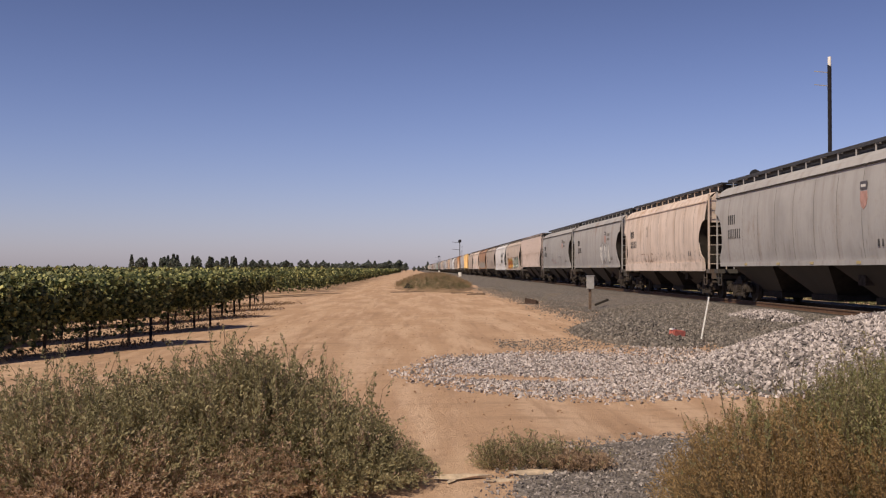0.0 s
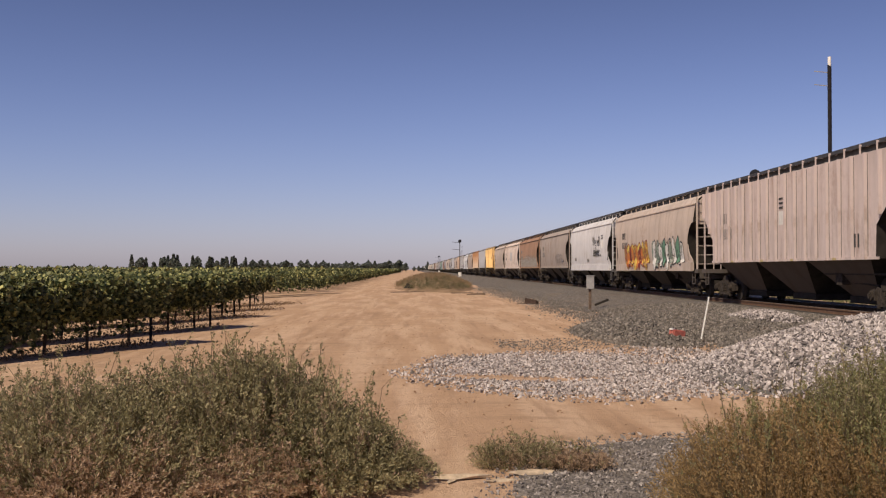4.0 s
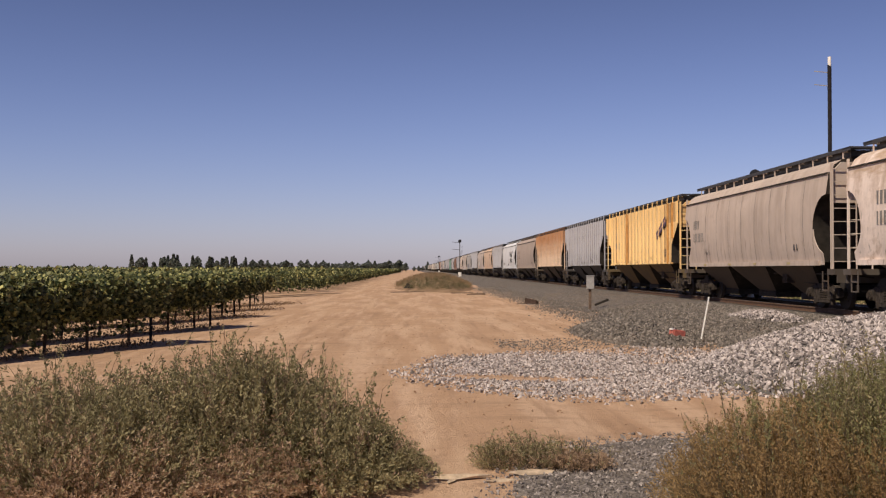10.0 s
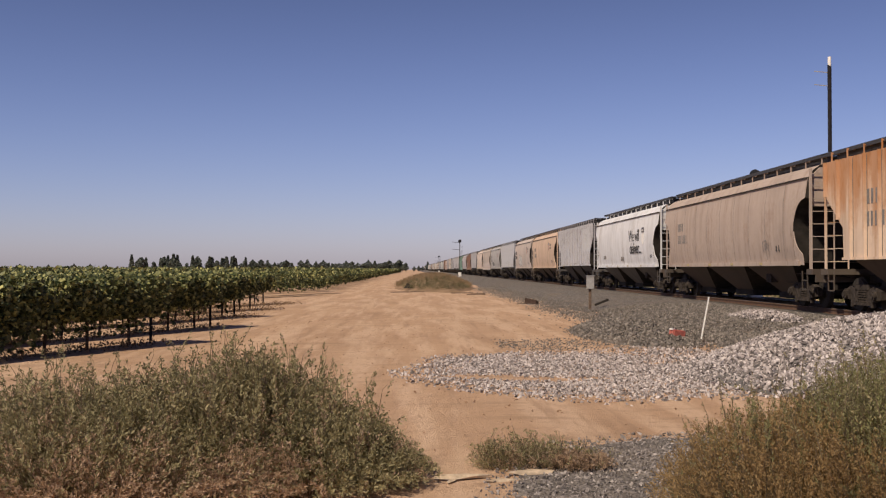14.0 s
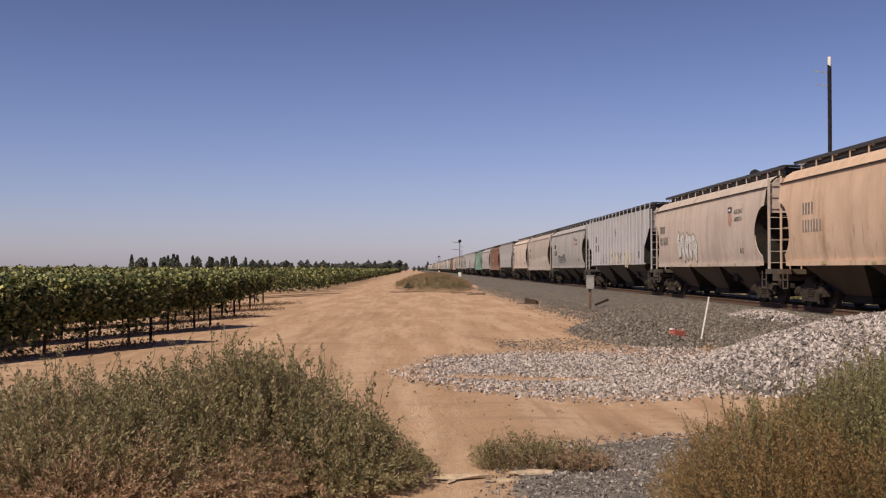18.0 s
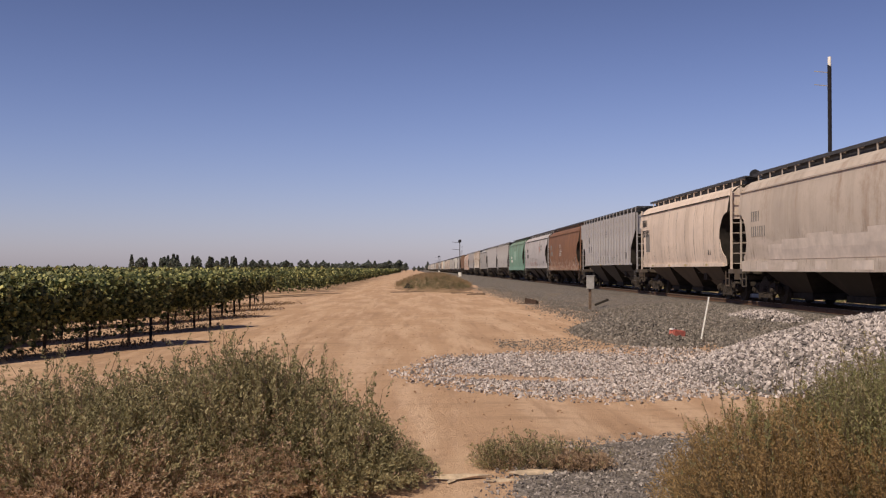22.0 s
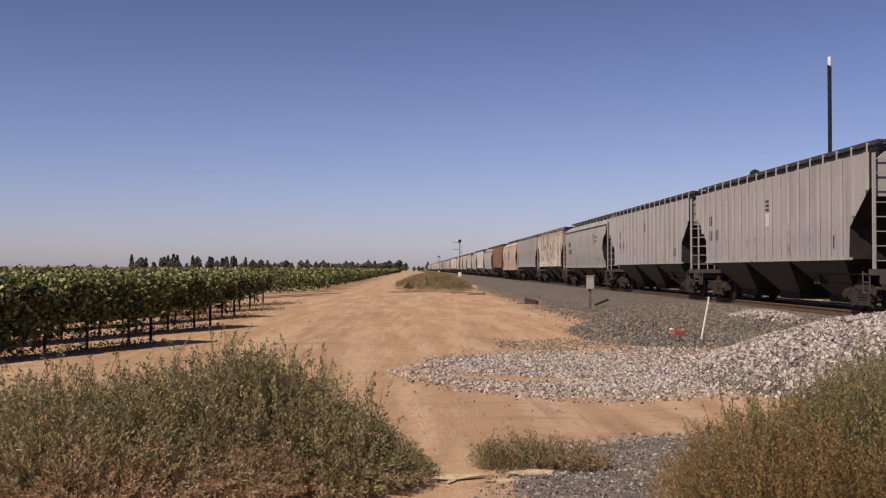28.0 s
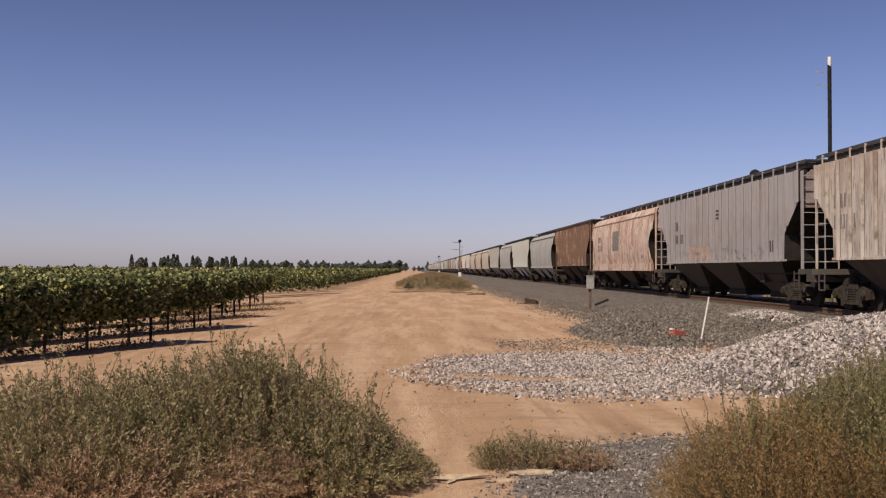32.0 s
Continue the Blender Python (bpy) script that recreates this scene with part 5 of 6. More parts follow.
# per car: runs of (colour, amount, width, height, fading between two heights)
RUNS = {1: [((0.36, 0.29, 0.24), 0.45, 0.5, 0.3, 1.7, 2.6), ((0.42, 0.27, 0.17), 0.4, 0.6, 0.3, 3.95, 3.7)],
        4: [((0.30, 0.24, 0.20), 0.35, 0.10, 1.2, 2.6, 4.0)],
        9: [((0.42, 0.30, 0.22), 0.30, 0.45, 0.4, 4.0, 5.0), ((0.20, 0.16, 0.13), 0.22, 0.12, 0.3, 2.6, 3.5), ((0.45, 0.32, 0.22), 0.55, 1.5, 0.25, 3.7, 3.2)],
        11: [((0.50, 0.28, 0.10), 0.25, 0.25, 3.0, 4.0, 5.0), ((0.24, 0.16, 0.08), 0.42, 0.2, 0.3, 1.6, 2.2), ((0.20, 0.11, 0.06), 0.30, 0.3, 0.5, 4.1, 3.5)],
        12: [((0.20, 0.19, 0.18), 0.40, 0.12, 0.5, 1.7, 2.6)],
        13: [((0.40, 0.18, 0.07), 0.55, 0.35, 1.0, 3.6, 2.2), ((0.30, 0.14, 0.06), 0.3, 0.12, 1.2, 3.6, 1.6)],
        16: [((0.22, 0.21, 0.20), 0.32, 0.12, 0.6, 4.0, 5.0), ((0.17, 0.15, 0.13), 0.4, 0.3, 0.2, 1.6, 2.2)],
        19: [((0.26, 0.24, 0.21), 0.34, 0.12, 0.5, 1.7, 2.8)],
        21: [((0.52, 0.44, 0.39), 0.62, 1.1, 0.35, 2.0, 2.6), ((0.24, 0.20, 0.17), 0.28, 0.12, 0.5, 2.2, 3.4)],
        24: [((0.36, 0.25, 0.185), 0.62, 0.6, 0.35, 1.55, 2.7), ((0.52, 0.44, 0.39), 0.42, 0.45, 0.3, 1.5, 2.3), ((0.12, 0.065, 0.045), 0.36, 0.3, 1.0, 4.0, 5.0)],
        26: [((0.26, 0.34, 0.27), 0.25, 1.0, 0.6, 4.0, 5.0), ((0.16, 0.11, 0.06), 0.45, 0.6, 0.25, 4.1, 3.5)],
        30: [((0.19, 0.12, 0.075), 0.42, 0.14, 1.1, 4.0, 5.0), ((0.50, 0.45, 0.40), 0.40, 0.3, 0.9, 4.0, 5.0), ((0.09, 0.065, 0.05), 0.32, 0.10, 0.6, 4.0, 5.0)],
        31: [((0.22, 0.18, 0.15), 0.30, 0.12, 0.9, 2.4, 4.0)],
        32: [((0.28, 0.18, 0.125), 0.42, 0.5, 0.35, 4.0, 5.0), ((0.62, 0.57, 0.52), 0.35, 0.8, 0.8, 4.0, 5.0)],
        33: [((0.38, 0.28, 0.22), 0.40, 0.3, 0.9, 4.0, 5.0)]}
TRAIN = []
for i, (kind, c, rust, deep, what) in enumerate(CARS):
    c = tuple(k * (1.0 if i in (6, 11, 13, 15) else 0.92 if kind == "ribbed" else 0.98) for k in c)
    warm = c[0] - c[2] > 0.05
    c = (c[0] * (1.01 if warm else 0.96), c[1] * (0.975 if warm else 0.955), c[2] * (1.05 if kind == "ribbed" and i not in (11, 13) else 0.98 if warm else 0.98))
    p = paint("car_paint", c, rust, seed=i * 1.7, dirt=0.45, runs=RUNS.get(i, [((c[0] * 0.5, c[1] * 0.47, c[2] * 0.44), 0.24, 0.14, 0.7, 2.2, 3.6)]), down={13: 1.0, 9: 0.6, 24: 0.7, 26: 0.8, 1: 0.5, 30: 0.25, 8: 0.5}.get(i, 0.0), rust_c={11: (0.46, 0.22, 0.085), 13: (0.42, 0.185, 0.07), 9: (0.38, 0.25, 0.17), 30: (0.25, 0.165, 0.11), 1: (0.40, 0.26, 0.17), 8: (0.24, 0.12, 0.065), 26: (0.13, 0.12, 0.075), 24: (0.16, 0.085, 0.055), 33: (0.15, 0.09, 0.06)}.get(i, (0.26, 0.125, 0.065)))
    # dirty car paint darkened so that the bays' shade is in its colour
    TRAIN.append((freight_car(GAPS[i], GAPS[i + 1], kind, p, f"{what} {SHAPE[kind]} covered hopper car on the track", i, bool(deep), bay_shade=paint("bay_shade_paint", tuple((0.08 if deep else 0.155) * k * q for k, q in zip(c, (1.1, 0.98, 0.8))), 0.25, (0.10, 0.06, 0.04), 0.7, (0.05, 0.042, 0.035), seed=i * 2.3), frame_paint=paint("frame_paint", tuple(0.12 * k + q for k, q in zip(c, (0.035, 0.029, 0.023))), 0.3, (0.12, 0.07, 0.045), 0.7, (0.06, 0.05, 0.04), seed=i * 3.1)), GAPS[i], GAPS[i + 1], kind))
rr = random.Random(4)
tail = GAPS[-1]
FAR_PAINT = [paint("car_paint", c, r, seed=30 + k) for k, (c, r) in enumerate(((GREY, 0.15), (LIGHT, 0.1), (BEIGE, 0.2), (CREAM, 0.2), ((0.36, 0.30, 0.25), 0.3), ((0.6, 0.59, 0.57), 0.1)))]
for k in range(42):
    kind = rr.choice(("round", "ribbed"))
    l = rr.choice((17.4, 18.2, 18.2, 18.6))
    p = FAR_PAINT[rr.choice((0, 0, 1, 1, 2, 3, 4, 5))]
    TRAIN.append((freight_car(tail, tail + l, kind, p, f"weathered pale {SHAPE[kind]} covered hopper car on the track", 50 + k, detail=1 if k < 9 else 0), tail, tail + l, kind))
    tail += l

# lettering, badges and sprayed paint on the sides
BLUE_PATCH = plain("faded_blue_patch", (0.50, 0.47, 0.46), 0.8, 0, 0.2)
PINK = plain("spray_pink", (0.46, 0.24, 0.21), 0.8)


def mark_bars(i, y=4.2, z=2.25, l=1.5, h=0.30, ink=INK):
    car, a, b, kind = TRAIN[i]
    x = -half_width(z, kind) - (0.010 if kind == "ribbed" else 0.014)
    part("lettering_bar", bars([(y + l * 0.4, z + h * 1.5, l * 0.6, h), (y, z, l, h)], x), ink, car)["kind"] = "stuff"
    x = -half_width(1.75, kind) - (0.010 if kind == "ribbed" else 0.014)
    part("data_stencil", bars([(-(b - a) / 2 + 2.9, 1.72, 0.44, 0.36)], x), INK, car)["kind"] = "stuff"


def field(i, y0, y1, z0, z1, material, label="painted panel"):
    car, a, b, kind = TRAIN[i]
    bm = bmesh.new()
    zs = np.linspace(z0, z1, 5)
    for p, q in zip(zs, zs[1:]):
        d = 0.012 if kind == "round" else 0.006
        v = [bm.verts.new((-half_width(z, kind) - d, y, z)) for y, z in ((y0, p), (y1, p), (y1, q), (y0, q))]
        bm.faces.new(v)
    part("panel", bm, material, car, label)


def spray(i, c, y0, y1, z0, z1, seed, thick=0.09, loops=None):
    car, a, b, kind = TRAIN[i]
    ob = scrawl(car, SPRAY[c] if isinstance(c, str) else c, y0, y1, z0, z1, seed, thick, kind, loops)
    if kind == "ribbed":
        ob.matrix_basis = pose(-0.02, 0, 0)


def skin(i, z):
    """Half the width of a car's side at a height, its deep side sill included."""
    kind, deep = CARS[i][0], CARS[i][3]
    return max(half_width(z, kind), 1.582 if deep and z < 1.46 else 0.0)


def blob(i, material, cy, cz, w, h, seed, lift=0.012, n=22):
    """A filled sprayed shape with a lumpy outline."""
    car, a, b, kind = TRAIN[i]
    r = random.Random(seed)
    ph = [r.uniform(0, 6.28) for _ in range(3)]
    bm = bmesh.new()
    rings = []
    for f in (0.0, 0.55, 1.0):
        ring = []
        for k in range(n):
            t = 6.2832 * k / n
            q = f * (1 + 0.16 * math.sin(2 * t + ph[0]) + 0.12 * math.sin(3 * t + ph[1]) + 0.08 * math.sin(5 * t + ph[2]))
            z = min(max(cz + h * q * math.sin(t), 1.12), 3.7)
            ring.append((-skin(i, z) - lift, cy + w * q * math.cos(t), z))
        rings.append(ring)
    mid = bm.verts.new(rings[0][0])
    v1 = [bm.verts.new(p) for p in rings[1]]
    v2 = [bm.verts.new(p) for p in rings[2]]
    for k in range(n):
        j = (k + 1) % n
        bm.faces.new((mid, v1[k], v1[j]))
        bm.faces.new((v1[k], v2[k], v2[j], v1[j]))
    return tagged(part("sprayed_shape", bm, material, car, "sprayed paint"), kind="stuff")


def patches(i, material, y0, y1, z0, z1, n, seed, w=(0.25, 0.7), h=(0.12, 0.35)):
    """Irregular blotches of faded spray paint."""
    r = random.Random(seed)
    for k in range(n):
        blob(i, material, r.uniform(y0, y1), r.uniform(z0, z1), r.uniform(*w), r.uniform(*h), seed * 50 + k, 0.010 + 0.0006 * k)


def graffiti(name, inks, line, cover, z0, z1, scale=1.0, seed=0.0, ragged=0.5):
    """Overlapping sprayed fills with darker outlines, worn through to the paint below."""
    n = Nodes(name)
    v = n.coords((1, 1, 1))
    mp = n.add("ShaderNodeMapping")
    n.link(v, mp.inputs["Vector"])
    mp.inputs["Location"].default_value = (seed, seed * 2.3, seed * 0.7)
    mp.inputs["Scale"].default_value = (1, 1.0, 0.62)
    fill = n.noise(mp.outputs[0], 1.7 * scale, 5, 0.62)
    form = n.noise(mp.outputs[0], 2.3 * scale, 2.5, 0.55)
    wear = n.noise(mp.outputs[0], 9.0 * scale, 4, 0.7)
    k = len(inks)
    r = n.add("ShaderNodeValToRGB")
    r.color_ramp.interpolation = "EASE"
    e = r.color_ramp.elements
    while len(e) < 2 * k:
        e.new(0.5)
    for j in range(2 * k):
        e[j].position = 0.0 if j == 0 else 0.32 + 0.36 * j / (2 * k)
        e[j].color = (*inks[j % k], 1)
    n.link(fill, r.inputs[0])
    edge = n.ramp(form, [(0.44, 0.0), (0.455, 0.75), (0.47, 0.0)])
    edge2 = n.ramp(form, [(0.55, 0.0), (0.565, 0.75), (0.58, 0.0)])
    col = n.mix(edge, n.mix(edge2, r.outputs[0], line), line)
    n.done(col, 0.75)
    sep = n.add("ShaderNodeSeparateXYZ")
    n.link(v, sep.inputs[0])
    mr = n.add("ShaderNodeMapRange")
    n.link(sep.outputs["Z"], mr.inputs["Value"])
    for key, val in (("From Min", z1 - ragged), ("From Max", z1), ("To Min", 0.0), ("To Max", 0.28)):
        mr.inputs[key].default_value = val
    sub = n.add("ShaderNodeMath")
    sub.operation = "SUBTRACT"
    n.link(n.mix(0.4, form, wear), sub.inputs[0])
    n.link(mr.outputs[0], sub.inputs[1])
    mask = n.ramp(sub.outputs[0], [(0.60 - cover * 0.3, 0.0), (0.67 - cover * 0.3, 0.9)])
    clear = n.add("ShaderNodeBsdfTransparent")
    mx = n.add("ShaderNodeMixShader")
    n.link(mask, mx.inputs[0])
    n.link(clear.outputs[0], mx.inputs[1])
    n.link(n.b.outputs[0], mx.inputs[2])
    n.link(mx.outputs[0], n.t.nodes["Material Output"].inputs["Surface"])
    return n.m


def loop_stroke(i, material, cy, cz, w, h, seed, thick, lift, lean=0.0):
    """One closed sprayed line round a lumpy letter form."""
    car, a, b, kind = TRAIN[i]
    r = random.Random(seed)
    ph = [r.uniform(0, 6.28) for _ in range(3)]
    bm = bmesh.new()
    rows = []
    for k in range(26):
        t = 6.2832 * k / 26
        q = 1 + 0.20 * math.sin(2 * t + ph[0]) + 0.16 * math.sin(3 * t + ph[1]) + 0.10 * math.sin(5 * t + ph[2])
        pair = []
        for f in (q - thick / (w + h), q + thick / (w + h)):
            z = min(max(cz + h * f * math.sin(t), 1.12), 3.7)
            pair.append(bm.verts.new((-skin(i, z) - lift, cy + w * f * math.cos(t) + lean * (z - cz), z)))
        rows.append(pair)
    for p, q in zip(rows, rows[1:] + rows[:1]):
        bm.faces.new((p[0], q[0], q[1], p[1]))
    return tagged(part("sprayed_outline", bm, material, car, "sprayed outline"), kind="stuff")


def throw_up(i, fills, line, y0, y1, z0, z1, n, seed, thick=0.05, lean=0.15):
    """A row of fat overlapping letter forms that cannot be read, filled and outlined."""
    r = random.Random(seed)
    for k in range(n):
        cy = y0 + (y1 - y0) * (k + 0.5) / n
        cz = (z0 + z1) / 2 + r.uniform(-0.08, 0.08) * (z1 - z0)
        w, h = (y1 - y0) / n * r.uniform(0.50, 0.68), (z1 - z0) * r.uniform(0.38, 0.50)
        lift = 0.012 + 0.0028 * k
        if fills:
            blob(i, fills[k % len(fills)], cy, cz, w, h, seed * 31 + k, lift)
        loop_stroke(i, line, cy, cz, w, h, seed * 31 + k, thick, lift + 0.0009, lean if not fills else 0.0)
        loop_stroke(i, line, cy + w * r.uniform(-0.2, 0.2), cz + h * r.uniform(-0.3, 0.3), w * 0.32, h * 0.32, seed * 57 + k, thick * 0.8, lift + 0.0014)


for i in range(len(CARS)):
    if i not in (6, 15, 16, 26):
        faint = CARS[i][4].startswith(("dull", "rust", "tan", "red", "pink", "faded", "heavily"))
        mark_bars(i, ink=FADED_INK if faint or i in (9, 10, 12) else INK, y=(4.75 if i % 3 else 5.15) + (0.5 if i == 22 else 0), z=2.72 if i == 22 else 2.25, h=0.34 if CARS[i][0] == "round" else 0.38)
for i in (6, 15):
    car, a, b, kind = TRAIN[i]
    words("We will", 0.86, "slogan", INK, car, Matrix.Translation((-1.60, -1.75, 2.60)) @ NEAR @ Matrix.Diagonal((1.04, 1.0, 1, 1)))
    words("deliver...", 0.86, "slogan", INK, car, Matrix.Translation((-1.603, -2.0, 1.97)) @ NEAR @ Matrix.Diagonal((1.10, 0.98, 1, 1)))
    shield(car, -5.2, 3.0, 1.5, WHITE, -1.605)
    part("lettering_bar", bars([(5.2, 2.2, 0.5, 0.25), (4.9, 1.75, 0.8, 0.2), (-0.3, 1.62, 0.9, 0.22)], -1.575), FADED_INK, car)["kind"] = "stuff"
    part("data_stencil", bars([(-7.0, 1.72, 0.5, 0.38)], -1.565), INK, car)["kind"] = "stuff"
for i in (0, 2, 3, 17, 18, 20, 25, 29):
    car, a, b, kind = TRAIN[i]
    shield(car, -4.1 if i else -5.0, 3.2, 1.25, RED_FADE, -1.598)
    if i:
        words("BUILDING", 0.22, "slogan", FADED_INK, car, Matrix.Translation((-1.598, -4.62, 3.13)) @ NEAR)
        words("AMERICA", 0.22, "slogan", FADED_INK, car, Matrix.Translation((-1.598, -4.62, 2.86)) @ NEAR)
for i in (4, 12, 19, 23, 27, 28, 30, 31):
    car, a, b, kind = TRAIN[i]
    part("badge_bar", bars([(-0.6, 3.05 + 0.14 * k, 0.42, 0.07) for k in range(3)], -1.545), INK, car)["kind"] = "stuff"
    if i in (4, 27, 30):
        field(i, -0.62, -0.18, 2.55, 2.98, PALE)
throw_up(2, [PALE, plain("spray_pale_grey", (0.42, 0.41, 0.41), 0.8)], SPRAY["grey"], -5.5, -2.6, 1.5, 2.65, 5, 4, 0.05)
spray(3, "grey", -4.4, -2.2, 1.65, 2.2, 6, 0.05)
spray(3, "grey", 1.2, 2.2, 1.7, 2.5, 7, 0.05)
spray(3, PINK, -0.8, 1.4, 1.6, 1.95, 8, 0.05)
field(5, 0.2, 5.6, 1.14, 2.5, graffiti("orange_graffiti", ((0.44, 0.15, 0.04), (0.20, 0.035, 0.025), (0.50, 0.33, 0.08), (0.30, 0.09, 0.04)), (0.05, 0.03, 0.03), 0.95, 1.14, 2.5, 1.1, 3.1, 0.35), "orange and red sprayed letters")
field(5, -6.6, -0.9, 1.14, 2.55, graffiti("green_graffiti", ((0.50, 0.48, 0.44), (0.13, 0.22, 0.15), (0.36, 0.38, 0.33), (0.20, 0.28, 0.21)), (0.05, 0.06, 0.05), 0.9, 1.14, 2.55, 1.1, 8.4, 0.4), "white and green sprayed letters")
ORANGE_MIX, GREEN_MIX = bpy.data.materials["orange_graffiti"], bpy.data.materials["green_graffiti"]
throw_up(5, [SPRAY["yellow"], SPRAY["yellow"]], SPRAY["red"], -0.2, 5.0, 1.15, 2.45, 6, 63, 0.05)
throw_up(5, [SPRAY["orange"], ORANGE_MIX, SPRAY["orange"], SPRAY["red"]], SPRAY["brown"], -0.1, 4.9, 1.22, 2.35, 9, 65, 0.045)
throw_up(5, [PALE, SPRAY["green"], PALE, GREEN_MIX], BLACK, -6.7, -1.2, 1.2, 2.45, 9, 64, 0.06)
throw_up(7, None, SPRAY["grey"], -6.0, -2.4, 1.55, 2.35, 6, 12, 0.04)
field(8, -7.2, 7.2, 1.37, 2.62, graffiti("grey_white_graffiti", ((0.42, 0.375, 0.32), (0.27, 0.21, 0.16), (0.54, 0.50, 0.45), (0.36, 0.30, 0.245)), (0.24, 0.185, 0.14), 1.0, 1.37, 2.62, 0.72, 1.7, 0.75), "worn white and grey sprayed letters")
spray(8, "grey", -6.6, 6.0, 1.45, 2.35, 15, 0.03, 40)
throw_up(18, [PALE], SPRAY["grey"], 0.4, 3.4, 1.55, 2.6, 5, 17, 0.04)
patches(19, plain("spray_ochre", (0.46, 0.40, 0.27), 0.8), -5.5, 3.5, 1.55, 1.95, 10, 18, (0.4, 0.9), (0.15, 0.4))
spray(19, "grey", -6.0, 4.5, 1.5, 2.1, 19, 0.05, 20)
BUFF = plain("buff_overpaint", (0.54, 0.465, 0.42), 0.85, 0, 0.16, 2)
for y0, y1, z1 in ((4.9, 3.6, 1.95), (3.6, 1.5, 2.08), (1.5, -0.4, 2.2), (-0.4, -2.6, 2.1), (-2.6, -4.6, 2.24), (-4.6, -6.9, 2.3)):
    field(21, y1, y0, 1.47, z1, BUFF, "patch of buff paint over old writing")
for y0, l in ((5.6, 0.7), (3.4, 1.1), (0.9, 0.8), (-1.6, 1.3), (-4.2, 0.9)):
    bm = bmesh.new()
    box(bm, -1.588, -1.57, y0 - l, y0, 1.14, 1.38)
    part("panel", bm, BUFF, TRAIN[21][0], "patch of buff paint")
throw_up(20, [SPRAY["dark"]], PALE, 0.3, 4.0, 1.5, 2.4, 6, 20, 0.06)
for e_ in (-6.9, 6.6):
    field(24, e_, e_ + 0.35, 1.5, 2.2, graffiti("flaked_white", ((0.55, 0.53, 0.50), (0.05, 0.045, 0.04)), (0.10, 0.07, 0.06), 0.6, 1.3, 2.3, 2.0, 2.2, 0.3), "flaked white corner paint")
spray(25, "grey", -3.2, 4.5, 1.5, 2.2, 26, 0.045, 16)
spray(25, PINK, -2.0, 4.3, 1.45, 1.8, 27, 0.05, 14)
field(31, 0.6, 3.4, 1.55, 2.15, graffiti("pale_orange_graffiti", ((0.50, 0.24, 0.13), (0.52, 0.45, 0.39), (0.46, 0.28, 0.18)), (0.22, 0.12, 0.08), 0.9, 1.55, 2.15, 1.8, 4.4, 0.2), "pale orange sprayed letters")
spray(31, "grey", -5.5, 5.0, 1.5, 1.9, 29, 0.04, 16)
spray(1, "brown", 0.5, 3.6, 1.5, 1.95, 31, 0.05, 9)
spray(12, "grey", -5.8, 2.0, 1.6, 2.0, 71, 0.05, 16)
spray(23, "grey", -5.0, 3.0, 1.6, 1.9, 72, 0.04, 10)
spray(10, "grey", 3.9, 4.6, 1.7, 2.0, 73, 0.04)
spray(14, "grey", -5.6, -4.9, 1.7, 2.1, 74, 0.04)
field(9, -1.5, 0.6, 2.15, 3.1, BLUE_PATCH, "faded square patch")
words("2", 0.7, "chalk_mark", plain("chalk_grey", (0.42, 0.36, 0.32), 0.9), TRAIN[1][0], Matrix.Translation((-1.605, 2.4, 2.75)) @ NEAR)
field(22, 5.1, 5.9, 2.0, 2.85, FADED_INK, "faded grey panel")
field(26, -0.9, 1.3, 2.2, 3.15, plain("pale_green_panel", (0.30, 0.42, 0.35), 0.8), "pale square patch")
field(32, -0.2, 1.5, 2.2, 3.3, FADED_INK, "dark square patch")
for k in range(7):
    y = 6.2 - k * 0.62
    field(16, y - 0.36, y, 2.0, 2.42, plain("square_grey", (0.27, 0.275, 0.28), 0.8) if k == 0 else bpy.data.materials["square_grey"], "painted-over square")
def stain(name, ink, y0, y1, strength=0.9):
    """A rust stain with soft edges, running down a side between two places along the car."""
    n = Nodes(name)
    v = n.coords((1, 1, 1))
    n.done(ink, 0.9)
    sep = n.add("ShaderNodeSeparateXYZ")
    n.link(v, sep.inputs[0])
    mr = n.add("ShaderNodeMapRange")
    n.link(sep.outputs["Y"], mr.inputs["Value"])
    for key, val in (("From Min", y0), ("From Max", y1), ("To Min", 0.0), ("To Max", 1.0)):
        mr.inputs[key].default_value = val
    hump = n.ramp(mr.outputs[0], [(0.0, 0.0), (0.5, 1.0), (1.0, 0.0)])
    grain = n.ramp(n.noise(n.coords((1, 7.0, 0.7)), 1.0, 5, 0.65), [(0.30, 0.0), (0.62, 1.0)])
    clear = n.add("ShaderNodeBsdfTransparent")
    mx = n.add("ShaderNodeMixShader")
    n.link(n.mix(1.0, hump, n.mix(1.0, grain, (strength, strength, strength), "MULTIPLY"), "MULTIPLY"), mx.inputs[0])
    n.link(clear.outputs[0], mx.inputs[1])
    n.link(n.b.outputs[0], mx.inputs[2])
    n.link(mx.outputs[0], n.t.nodes["Material Output"].inputs["Surface"])
    return n.m


RUSTED_RIB = plain("rusted_rib", (0.52, 0.27, 0.085), 0.9, 0, 0.4, 3)
for y0, y1, ink in ((1.9, 3.3, (0.46, 0.21, 0.06)), (-8.2, -6.2, (0.20, 0.105, 0.055)), (-6.2, -5.6, (0.40, 0.24, 0.10)), (5.0, 6.2, (0.55, 0.34, 0.14))):
    field(11, y0, y1, 3.25 if y0 < -8 else 1.5, 4.1, stain("rust_stain", ink, y0, y1), "rust stain running down the side")
    for ob in TRAIN[11][0].children:
        if ob.name.startswith("rib") and y0 + 0.3 < ob.matrix_basis.translation.y < y1 - 0.3 and y0 in (1.9, -8.2):
            ob.material_slots[0].material = RUSTED_RIB
